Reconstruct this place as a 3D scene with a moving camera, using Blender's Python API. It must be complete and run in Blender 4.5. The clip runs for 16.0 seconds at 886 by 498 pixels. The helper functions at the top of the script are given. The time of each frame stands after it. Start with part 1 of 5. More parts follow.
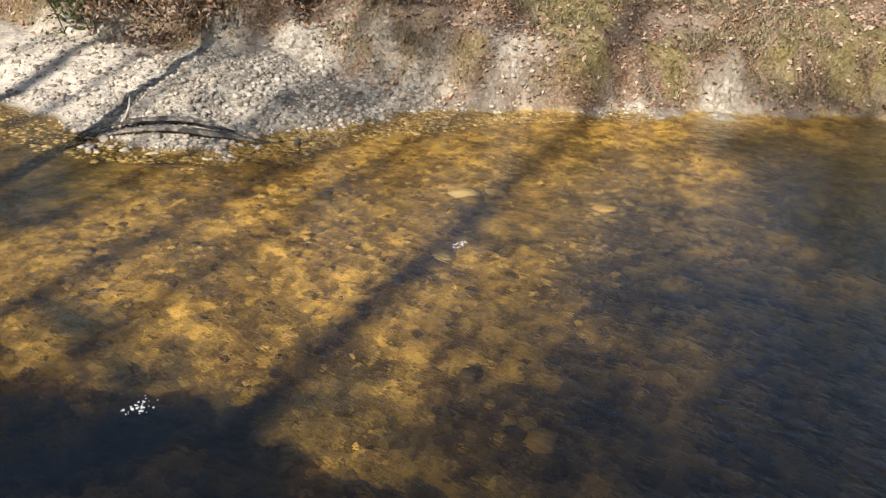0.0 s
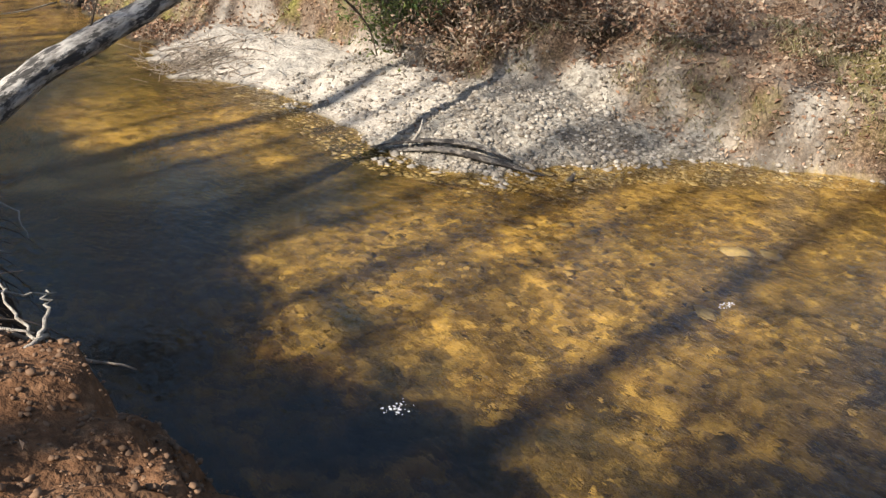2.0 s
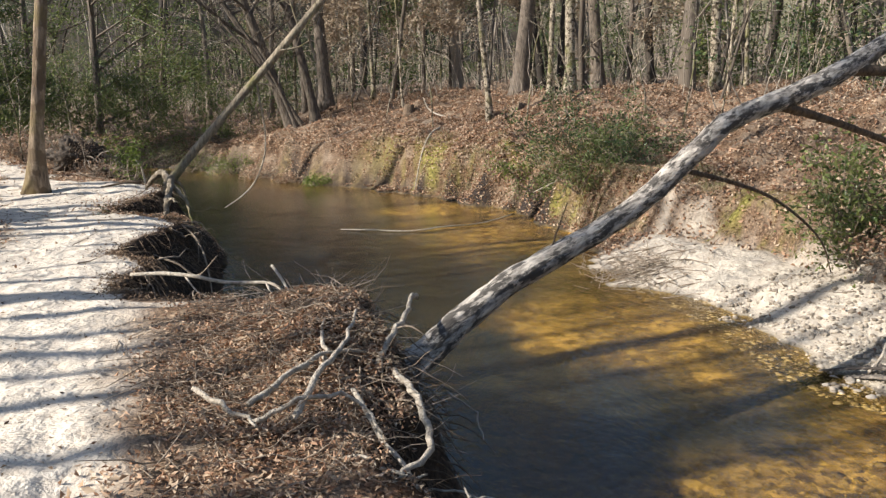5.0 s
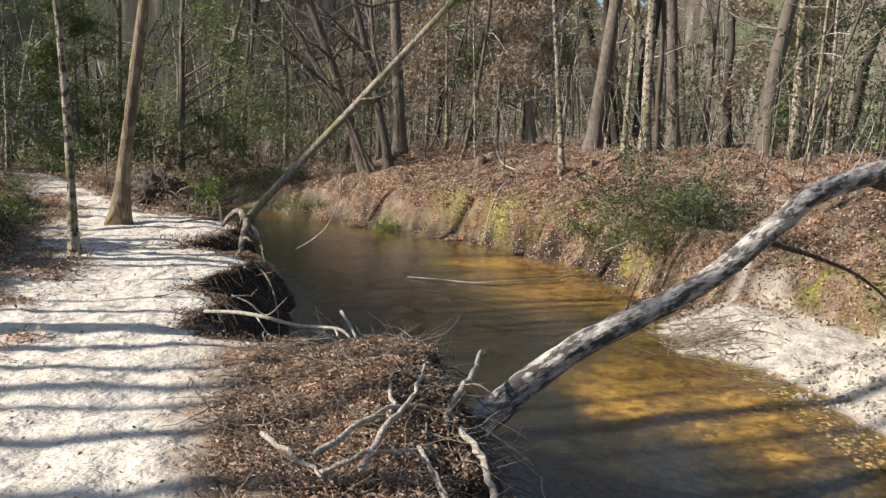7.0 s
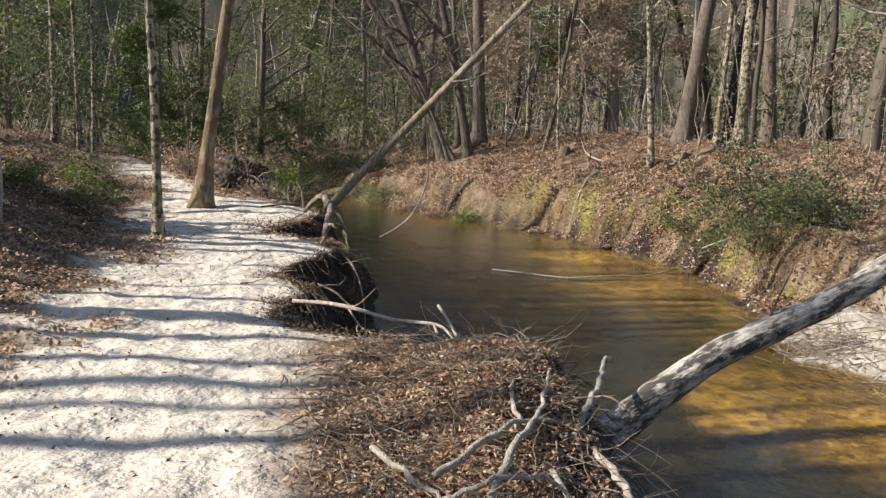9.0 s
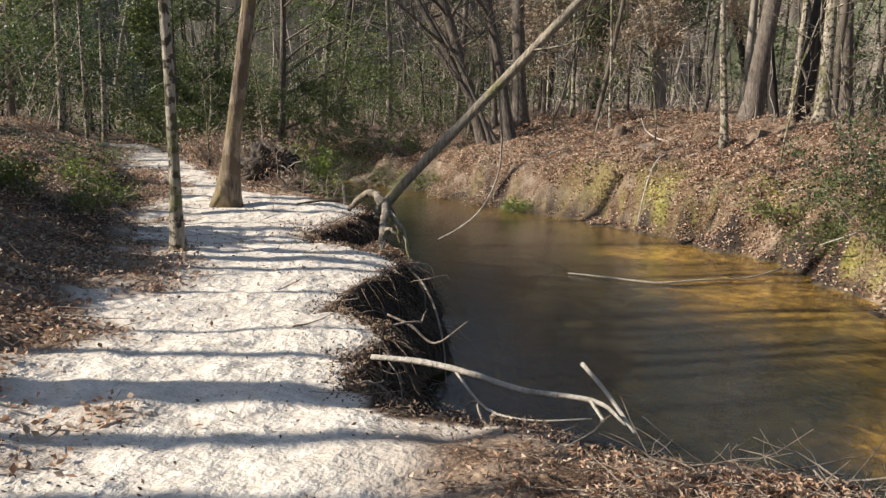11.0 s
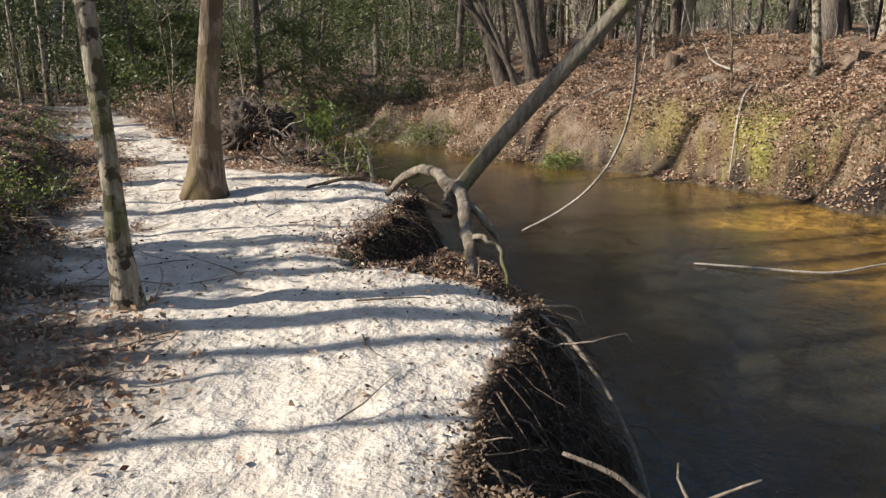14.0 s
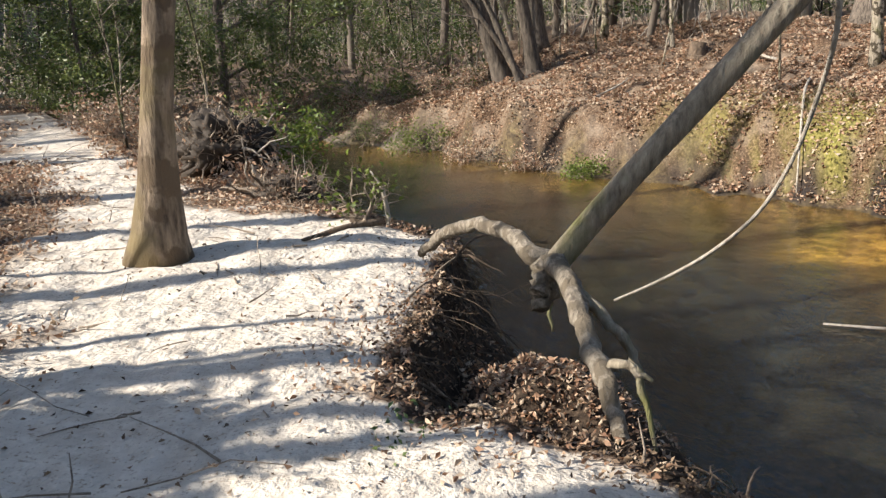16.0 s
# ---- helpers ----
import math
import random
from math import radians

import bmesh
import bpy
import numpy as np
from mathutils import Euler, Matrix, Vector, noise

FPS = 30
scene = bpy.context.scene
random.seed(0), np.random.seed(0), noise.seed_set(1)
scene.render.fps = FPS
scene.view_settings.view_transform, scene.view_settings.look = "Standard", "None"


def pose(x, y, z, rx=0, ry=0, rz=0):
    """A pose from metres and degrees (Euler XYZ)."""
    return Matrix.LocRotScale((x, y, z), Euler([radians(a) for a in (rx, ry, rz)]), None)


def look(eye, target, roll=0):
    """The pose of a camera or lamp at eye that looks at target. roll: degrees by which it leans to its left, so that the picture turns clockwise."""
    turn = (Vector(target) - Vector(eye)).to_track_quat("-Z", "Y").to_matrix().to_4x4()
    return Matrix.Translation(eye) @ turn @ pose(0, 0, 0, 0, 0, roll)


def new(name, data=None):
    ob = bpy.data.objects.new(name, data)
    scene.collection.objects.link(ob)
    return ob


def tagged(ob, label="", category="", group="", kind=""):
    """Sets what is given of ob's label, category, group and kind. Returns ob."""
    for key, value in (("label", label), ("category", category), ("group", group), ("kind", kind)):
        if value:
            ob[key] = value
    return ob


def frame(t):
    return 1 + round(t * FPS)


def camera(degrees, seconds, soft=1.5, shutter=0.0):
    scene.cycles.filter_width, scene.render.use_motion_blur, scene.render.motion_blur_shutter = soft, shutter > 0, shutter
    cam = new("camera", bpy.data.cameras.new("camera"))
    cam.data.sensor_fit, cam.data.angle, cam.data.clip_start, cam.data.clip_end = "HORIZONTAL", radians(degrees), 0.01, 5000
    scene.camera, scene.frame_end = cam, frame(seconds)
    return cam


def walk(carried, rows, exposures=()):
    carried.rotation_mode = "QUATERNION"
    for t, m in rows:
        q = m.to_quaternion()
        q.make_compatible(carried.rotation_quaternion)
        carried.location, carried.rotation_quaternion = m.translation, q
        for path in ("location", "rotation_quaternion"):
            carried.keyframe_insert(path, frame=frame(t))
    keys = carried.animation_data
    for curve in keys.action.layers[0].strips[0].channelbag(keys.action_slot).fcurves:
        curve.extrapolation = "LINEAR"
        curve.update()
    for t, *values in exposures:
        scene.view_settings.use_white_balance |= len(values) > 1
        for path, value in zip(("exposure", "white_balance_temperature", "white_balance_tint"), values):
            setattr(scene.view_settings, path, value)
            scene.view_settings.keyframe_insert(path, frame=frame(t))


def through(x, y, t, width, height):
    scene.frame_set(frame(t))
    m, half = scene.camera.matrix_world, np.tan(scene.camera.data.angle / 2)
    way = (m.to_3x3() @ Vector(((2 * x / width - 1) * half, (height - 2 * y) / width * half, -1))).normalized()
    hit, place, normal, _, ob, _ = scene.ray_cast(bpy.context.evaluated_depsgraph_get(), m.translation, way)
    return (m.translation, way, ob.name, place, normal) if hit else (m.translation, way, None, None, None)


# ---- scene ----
cam = camera(56.1, 16.0, soft=1.35)
PATH = [
    (0, (0.034, 0.04, 1.502), (1.486, 1.123, 0.654), 3.2),
    (0.5, (-0.049, 0.075, 1.485), (1.292, 1.298, 0.645), 3.1),
    (1, (-0.038, 0.08, 1.491), (1.268, 1.349, 0.663), 4.2),
    (1.5, (-0.055, 0.059, 1.52), (1.174, 1.402, 0.692), 5.2),
    (2, (-0.072, 0.085, 1.537), (0.965, 1.591, 0.728), 4.2),
    (2.5, (-0.084, 0.105, 1.534), (0.858, 1.676, 0.732), 4.5),
    (3, (-0.098, 0.108, 1.543), (0.81, 1.699, 0.739), 4.9),
    (3.5, (-0.124, 0.138, 1.565), (0.601, 1.846, 0.817), 2.6),
    (4, (-0.151, 0.177, 1.591), (0.362, 2.011, 0.979), 0.2),
    (4.5, (-0.183, 0.181, 1.629), (0.09, 2.118, 1.213), -1.4),
    (4.7, (-0.191, 0.185, 1.641), (0.024, 2.133, 1.242), -1.4),
    (6.8, (-0.28, 0.212, 1.709), (-0.273, 2.192, 1.426), 1.9),
    (7, (-0.277, 0.214, 1.704), (-0.268, 2.195, 1.432), 2.0),
    (7.5, (-0.286, 0.202, 1.711), (-0.325, 2.185, 1.45), 1.9),
    (8, (-0.315, 0.261, 1.691), (-0.459, 2.236, 1.413), 0.8),
    (8.5, (-0.463, 0.463, 1.665), (-0.591, 2.438, 1.379), 1.9),
    (9, (-0.607, 0.807, 1.599), (-0.76, 2.779, 1.3), 2.8),
    (9.5, (-0.82, 1.271, 1.605), (-1.067, 3.232, 1.297), 2.8),
    (9.7, (-0.902, 1.447, 1.588), (-1.153, 3.406, 1.276), 2.9),
    (11.8, (-1.999, 3.889, 1.543), (-2.133, 5.849, 1.17), 1.8),
    (12, (-2.104, 4.113, 1.513), (-2.229, 6.072, 1.133), 1.9),
    (12.5, (-2.303, 4.699, 1.48), (-2.4, 6.653, 1.065), 0.9),
    (13, (-2.495, 5.332, 1.47), (-2.598, 7.281, 1.033), 1.0),
    (13.5, (-2.698, 5.932, 1.479), (-2.795, 7.874, 1.011), 0.5),
    (14, (-2.911, 6.52, 1.424), (-3.044, 8.457, 0.943), -1.0),
    (14.5, (-3.164, 7.082, 1.43), (-3.282, 9.023, 0.966), -0.1),
    (15, (-3.338, 7.675, 1.425), (-3.433, 9.613, 0.937), -1.3),
    (15.5, (-3.481, 8.288, 1.414), (-3.554, 10.222, 0.913), -1.8),
    (16, (-3.643, 8.891, 1.462), (-3.703, 10.825, 0.957), -2.1),
]
walk(cam, [(t, look(eye, target, roll)) for t, eye, target, roll in PATH], exposures=[(0, 0.70), (1, 0.64), (3, 0.76), (4.5, 0.74), (8, 0.66), (12, 0.64), (13, 0.70), (14.5, 0.45), (15.2, 0.54), (16, 0.86)])

# ---- sky and sun ----
SUN_AZIMUTH = math.atan2(-0.21, -1.0)      # the sun stands behind the left shoulder of the walk
SUN_HEIGHT = radians(34)
sun_from = Vector((math.cos(SUN_AZIMUTH) * math.cos(SUN_HEIGHT), math.sin(SUN_AZIMUTH) * math.cos(SUN_HEIGHT), math.sin(SUN_HEIGHT)))
world = bpy.data.worlds.new("sky")
scene.world = world
world.use_nodes = True
wn = world.node_tree
sky = wn.nodes.new("ShaderNodeTexSky")
sky.sky_type, sky.sun_disc = "NISHITA", False
sky.sun_elevation, sky.sun_rotation = SUN_HEIGHT, math.atan2(sun_from.x, sun_from.y)
wn.links.new(sky.outputs[0], wn.nodes["Background"].inputs[0])
wn.nodes["Background"].inputs[1].default_value = 0.096
sun = new("sun", bpy.data.lights.new("sun", "SUN"))
sun.data.energy, sun.data.angle, sun.data.color = 5.0, radians(0.7), (1.0, 0.93, 0.84)
sun.matrix_world = Matrix.Translation(sun_from * 60) @ sun_from.to_track_quat("Z", "Y").to_matrix().to_4x4()

# ---- plain number helpers ----
rng = np.random.default_rng(7)


def lattice(ix, iy, seed):
    h = np.sin(ix * 127.1 + iy * 311.7 + seed * 74.7) * 43758.5453
    return h - np.floor(h)


def value_noise(x, y, seed=0.0):
    ix, iy = np.floor(x), np.floor(y)
    fx, fy = x - ix, y - iy
    fx, fy = fx * fx * (3 - 2 * fx), fy * fy * (3 - 2 * fy)
    a = lattice(ix, iy, seed) * (1 - fx) + lattice(ix + 1, iy, seed) * fx
    b = lattice(ix, iy + 1, seed) * (1 - fx) + lattice(ix + 1, iy + 1, seed) * fx
    return a * (1 - fy) + b * fy - 0.5


def fbm(x, y, size, octaves=3, seed=0.0):
    total, amp = 0.0, 1.0
    for k in range(octaves):
        total = total + amp * value_noise(x / size + 13.7 * k, y / size - 7.1 * k, seed + k)
        size, amp = size * 0.47, amp * 0.5
    return total


def smooth(a, b, v):
    t = np.clip((v - a) / (b - a), 0, 1)
    return t * t * (3 - 2 * t)


def side_distance(x, y, line, inside):
    """Distance to a polyline; the sign is plus on the side where the cross product is positive times inside."""
    best, sign = np.full(x.shape, 1e9), np.ones(x.shape)
    for (ax, ay), (bx, by) in zip(line[:-1], line[1:]):
        dx, dy = bx - ax, by - ay
        t = np.clip(((x - ax) * dx + (y - ay) * dy) / (dx * dx + dy * dy), 0, 1)
        d = np.hypot(x - ax - t * dx, y - ay - t * dy)
        cross = dx * (y - ay) - dy * (x - ax)
        nearer = d < best - 1e-6
        sign = np.where(nearer, np.sign(cross) * inside, sign)
        best = np.minimum(best, d)
    return best * sign


# ---- the plan: lip of the near bank, far waterline, foot of the far bank, edge of the path ----
WATER = -0.91
FOAM = [(1.77, 3.07, 0.05), (4.3, 3.08, 0.05)]
LIP = [(9, -16), (4, -7), (1.5, -3), (0.7, -1), (0.55, 0.3), (0.57, 1.4), (0.56, 2.3), (0.43, 2.85), (0.12, 3.25), (-0.15, 3.7), (-0.15, 4.5), (-0.17, 5.2), (-0.38, 5.9),
       (-0.8, 6.42), (-1.3, 6.85), (-2.0, 7.05), (-2.4, 7.35), (-2.5, 7.8), (-2.35, 8.3), (-2.5, 8.75), (-2.92, 9.1), (-2.9, 9.5), (-2.72, 10.2),
       (-2.62, 10.8), (-2.78, 11.35), (-3.15, 11.75), (-3.75, 12.15), (-4.0, 12.8), (-3.75, 13.7), (-3.7, 14.6), (-3.95, 15.35), (-4.7, 15.9), (-5.4, 16.7), (-6.0, 18.4), (-6.9, 20.2),
       (-8.8, 22.4), (-16.2, 32.8), (-40, 70)]
BRUSH_LINE = [(-4.2, 14.9), (-4.9, 15.35), (-6.2, 16.2), (-8.0, 19.2), (-9.7, 21.9), (-16.6, 32.6)]
SHORE = [(16, -10), (12.5, -3), (10.2, 1.6), (9.2, 2.9), (8.1, 4.05), (6.9, 5.05), (5.6, 5.4), (4.9, 5.5), (4.1, 5.95), (3.65, 6.6), (3.6, 7.5), (3.62, 8.6),
         (3.35, 9.6), (2.75, 10.3), (2.65, 11.7), (2.8, 13.6), (2.75, 15.2), (2.65, 16.6), (1.3, 18.8), (-0.5, 21.3), (-2.7, 23.8), (-4.9, 26.3), (-9.3, 30), (-16, 38), (-40, 80)]
FOOT = [(16.5, -10), (12.8, -3), (10.35, 1.7), (9.35, 3.05), (8.3, 4.2), (7.35, 5.0), (6.9, 5.9), (6.5, 7.0), (5.6, 7.8), (5.3, 9.0), (4.8, 10.5), (4.0, 12.0),
        (3.45, 13.6), (3.05, 15.2), (2.85, 16.8), (1.5, 19.0), (-0.3, 21.5), (-2.5, 24.0), (-4.5, 26.6), (-8.6, 31.0), (-15.5, 38.5), (-39, 81)]
VERGE = [(-3.0, -16), (-3.2, -5), (-3.3, 3), (-3.9, 6.2), (-4.3, 8.0), (-5.2, 9.9), (-5.9, 11.2), (-6.4, 12.6), (-7.4, 15.0), (-9.2, 18.3), (-16.5, 30.8), (-42, 70)]


def ground_z(x, y):
    x, y = np.asarray(x, float), np.asarray(y, float)
    dn = side_distance(x, y, LIP, -1) + fbm(x, y, 0.55, 3, 3) * 0.28
    df = side_distance(x, y, SHORE, -1) + fbm(x, y, 0.8, 3, 9) * 0.22
    db = side_distance(x, y, FOOT, -1) + fbm(x, y, 0.9, 3, 5) * 0.35
    dv = side_distance(x, y, VERGE, 1)
    # near side: trodden sand, low leafy bank on the far side of the path, steep lip to the creek
    sand = fbm(x, y, 0.32, 4, 21) * 0.05 + fbm(x, y, 2.2, 2, 22) * 0.08
    step = smooth(0.05, 0.5, dv + fbm(x, y, 0.8, 3, 25) * 0.45) * smooth(10.0, 11.4, y) * smooth(27, 21, y) * 0.30
    verge = step + smooth(0, 2.2, dv) * (0.42 + fbm(x, y, 1.4, 3, 23) * 0.35) + smooth(3, 30, dv) * 0.9 + smooth(0, 0.5, dv) * fbm(x, y, 0.3, 3, 24) * 0.1
    mound = 0.30 * np.exp(-(((x + 0.55) / 0.6) ** 2 + ((y - 5.5) / 0.95) ** 2)) + fbm(x, y, 0.3, 3, 31) * 0.10 * smooth(-2.2, -1.0, x) * smooth(3.2, 4, y) * smooth(7.2, 6.4, y)
    clay = -0.10 * smooth(-0.9, 0.2, x) * smooth(3.6, 3.1, y) * smooth(0.4, 1.2, y)
    near = sand + verge + mound + clay - 0.06 * smooth(-0.5, 0, dn)
    near = near - 0.30 * smooth(-0.02, 0.10, dn) - 0.78 * smooth(0.05, 0.62, dn) - 0.45 * smooth(0.5, 1.3, dn) + smooth(0, 0.2, dn) * fbm(x, y, 0.35, 3, 41) * 0.16
    # far side: shelving bed and gravel bar, then the bank
    bed = WATER - 0.03 + np.minimum(df, 0) * (0.11 + 0.11 * smooth(4.5, 8, y)) + fbm(x, y, 0.5, 3, 51) * 0.09 + smooth(0, 1.6, df) * 0.34 + np.clip(df, 0, 6) * 0.03
    bed = np.maximum(bed, -1.75)
    up = smooth(-0.1, 0.55, db + fbm(x, y, 0.5, 2, 64) * 0.35) * (0.62 + 0.30 * smooth(11, 14.5, y)) + smooth(0.4, 7.5, db) * 0.85 + smooth(6, 40, db) * 0.5
    up = up * (1 - 0.55 * smooth(25, 29, y) * smooth(-1, -4, x))
    up = up + smooth(0.2, 1.2, db) * (fbm(x, y, 1.3, 3, 61) * 0.34 + fbm(x, y, 0.45, 3, 62) * 0.24) + smooth(5, 20, db) * fbm(x, y, 6, 2, 63) * 0.5
    near = near + smooth(-1.1, -0.5, x) * smooth(3.5, 3.0, y) * smooth(-0.2, 0.5, y) * (fbm(x, y, 0.28, 3, 44) * 0.14 + fbm(x, y, 0.7, 2, 45) * 0.12)
    shelf = -0.22 - ((x + 3.25) ** 2 + 0.7 * (y - 12.75) ** 2) * 1.1 + fbm(x, y, 0.3, 3, 77) * 0.18
    return np.where(dn < 0, near, np.maximum(np.maximum(near, bed + up), shelf))


def gz(x, y):
    return float(ground_z(np.array([x]), np.array([y]))[0])


# ---- mesh soup: tubes, leaves, stones gathered as plain arrays ----
class Soup:
    def __init__(self):
        self.v, self.f, self.n = [], [], 0

    def add(self, verts, faces):
        self.v.append(np.asarray(verts, float))
        self.f.append(np.asarray(faces, int) + self.n)
        self.n += len(verts)

    def tube(self, points, radii, sides=6, rough=0.0, caps=True):
        p = np.asarray(points, float)
        k = len(p)
        r = np.interp(np.linspace(0, 1, k), np.linspace(0, 1, len(radii)), radii) if len(radii) != k else np.asarray(radii, float)
        way = np.gradient(p, axis=0)
        way /= np.linalg.norm(way, axis=1)[:, None] + 1e-9
        ref = np.array([0.0, 0.0, 1.0]) if abs(way[0][2]) < 0.8 else np.array([1.0, 0.0, 0.0])
        u = np.cross(way, ref)
        u /= np.linalg.norm(u, axis=1)[:, None] + 1e-9
        w = np.cross(way, u)
        a = np.arange(sides) * 2 * math.pi / sides
        ring = u[:, None, :] * np.cos(a)[None, :, None] + w[:, None, :] * np.sin(a)[None, :, None]
        rr = r[:, None] * (1 + rough * rng.uniform(-1, 1, (k, sides)))
        verts = (p[:, None, :] + ring * rr[:, :, None]).reshape(-1, 3)
        i, j = np.meshgrid(np.arange(k - 1), np.arange(sides), indexing="ij")
        j2 = (j + 1) % sides
        faces = np.stack([i * sides + j, i * sides + j2, (i + 1) * sides + j2, (i + 1) * sides + j], -1).reshape(-1, 4)
        base = self.n
        self.add(verts, faces)
        if caps and sides > 3:
            self.f.append(np.array([[base + m for m in range(sides)][::-1], [base + (k - 1) * sides + m for m in range(sides)]]))

    def leaves(self, centres, size, spread=1.0, up=0.0, narrow=0.5):
        """Folded leaves, four corners each, at the centres; up: how much they lie flat."""
        c = np.asarray(centres, float)
        m = len(c)
        if not m:
            return
        d = rng.normal(0, 1, (m, 3))
        d[:, 2] *= 1 - 0.75 * up
        d /= np.linalg.norm(d, axis=1)[:, None]
        e = rng.normal(0, 1, (m, 3))
        e[:, 2] *= 1 - 0.75 * up
        e = np.cross(np.cross(d, e), d)
        e /= np.linalg.norm(e, axis=1)[:, None] + 1e-9
        nrm = np.cross(d, e)
        s = size * rng.uniform(0.6, 1.35, (m, 1)) * spread
        lift = nrm * s * rng.uniform(0.05, 0.35, (m, 1))
        verts = np.stack([c - d * s * 0.5, c + e * s * 0.5 * narrow + lift, c + d * s * 0.5, c - e * s * 0.5 * narrow + lift], 1).reshape(-1, 3)
        q = np.arange(m)[:, None] * 4
        self.add(verts, np.concatenate([q + [0, 1, 2], q + [0, 2, 3]]))

    def mesh(self, name, smooth_faces=True):
        me = bpy.data.meshes.new(name)
        verts = np.concatenate(self.v) if self.v else np.zeros((0, 3))
        counts = np.concatenate([np.full(len(f), f.shape[1]) for f in self.f]) if self.f else np.zeros(0, int)
        corners = np.concatenate([f.ravel() for f in self.f]) if self.f else np.zeros(0, int)
        me.vertices.add(len(verts))
        me.vertices.foreach_set("co", verts.ravel())
        me.loops.add(len(corners))
        me.loops.foreach_set("vertex_index", corners)
        me.polygons.add(len(counts))
        me.polygons.foreach_set("loop_start", np.concatenate([[0], np.cumsum(counts)[:-1]]) if len(counts) else [])
        me.update(calc_edges=True)
        if smooth_faces:
            me.polygons.foreach_set("use_smooth", [True] * len(me.polygons))
        me.update()
        return me


def part(name, soup, material, parent=None, label="", smooth_faces=True):
    me = soup.mesh(name, smooth_faces) if isinstance(soup, Soup) else soup
    if material and not me.materials:
        me.materials.append(material)
    ob = new(name, me)
    if parent:
        ob.parent = parent
        ob.matrix_parent_inverse = parent.matrix_world.inverted()
    return tagged(ob, label)


def thing(name, x, y, z, label, category, group="", kind=""):
    ob = new(name)
    ob.location = (x, y, z)
    ob.matrix_world = Matrix.Translation((x, y, z))
    ob.empty_display_size = 0.2
    return tagged(ob, label, category, group, kind)


def wander(start, way, length, steps, bend, lift=0.0):
    """A crooked line of points."""
    p, d = np.array(start, float), np.array(way, float)
    d /= np.linalg.norm(d)
    out = [p.copy()]
    for _ in range(steps):
        d = d + rng.normal(0, bend, 3) + np.array([0, 0, lift])
        d /= np.linalg.norm(d)
        p = p + d * length / steps
        out.append(p.copy())
    return np.array(out)


def bezier(points, n=20):
    """A smooth line through a few places (Catmull-Rom)."""
    p = np.array(points, float)
    p = np.vstack([2 * p[0] - p[1], p, 2 * p[-1] - p[-2]])
    out = []
    for i in range(1, len(p) - 2):
        for t in np.linspace(0, 1, n, endpoint=False):
            a, b, c, d = p[i - 1], p[i], p[i + 1], p[i + 2]
            out.append(0.5 * (2 * b + (c - a) * t + (2 * a - 5 * b + 4 * c - d) * t * t + (3 * b - a - 3 * c + d) * t ** 3))
    out.append(p[-2])
    return np.array(out)


# ---- materials ----
def material(name):
    m = bpy.data.materials.new(name)
    m.use_nodes = True
    return m, m.node_tree.nodes, m.node_tree.links, m.node_tree.nodes["Principled BSDF"]


def tex_noise(n, l, scale, detail=4.0, vector=None, rough=0.55):
    t = n.new("ShaderNodeTexNoise")
    t.inputs["Scale"].default_value, t.inputs["Detail"].default_value, t.inputs["Roughness"].default_value = scale, detail, rough
    if vector is not None:
        l.new(vector, t.inputs["Vector"])
    return t.outputs["Fac"]


def ramp(n, l, fac, stops):
    r = n.new("ShaderNodeValToRGB")
    while len(r.color_ramp.elements) < len(stops):
        r.color_ramp.elements.new(0.5)
    for e, (at, col) in zip(r.color_ramp.elements, stops):
        e.position, e.color = at, (*col, 1)
    l.new(fac, r.inputs[0])
    return r.outputs[0]


def mix(n, l, fac, a, b):
    m = n.new("ShaderNodeMix")
    m.data_type = "RGBA"
    for sock, v in ((m.inputs[0], fac), (m.inputs[6], a), (m.inputs[7], b)):
        if isinstance(v, (int, float)):
            sock.default_value = v
        elif isinstance(v, tuple):
            sock.default_value = (*v, 1)
        else:
            l.new(v, sock)
    return m.outputs[2]


def bump(n, l, bsdf, height, strength, distance):
    b = n.new("ShaderNodeBump")
    b.inputs["Strength"].default_value, b.inputs["Distance"].default_value = strength, distance
    l.new(height, b.inputs["Height"])
    l.new(b.outputs[0], bsdf.inputs["Normal"])
    return b


def place(n):
    return n.new("ShaderNodeNewGeometry").outputs["Position"]


def bark_material(name, dark, light, scale=9.0, patch=None, moss=None):
    m, n, l, b = material(name)
    mp = n.new("ShaderNodeMapping")
    mp.inputs["Scale"].default_value = (1, 1, 0.22)
    l.new(place(n), mp.inputs[0])
    f = tex_noise(n, l, scale * 3, 6, mp.outputs[0], 0.65)
    col = ramp(n, l, f, [(0.3, dark), (0.7, light)])
    if patch:
        col = mix(n, l, ramp(n, l, tex_noise(n, l, scale * 0.8, 4, place(n)), [(0.50, (0, 0, 0)), (0.545, (1, 1, 1))]), col, patch)
    if moss:
        col = mix(n, l, ramp(n, l, tex_noise(n, l, 2.2, 4, place(n)), [(0.5, (0, 0, 0)), (0.66, (0.8, 0.8, 0.8))]), col, moss)
    l.new(col, b.inputs["Base Color"])
    b.inputs["Roughness"].default_value = 0.9
    bump(n, l, b, f, 1.0, 0.045)
    return m


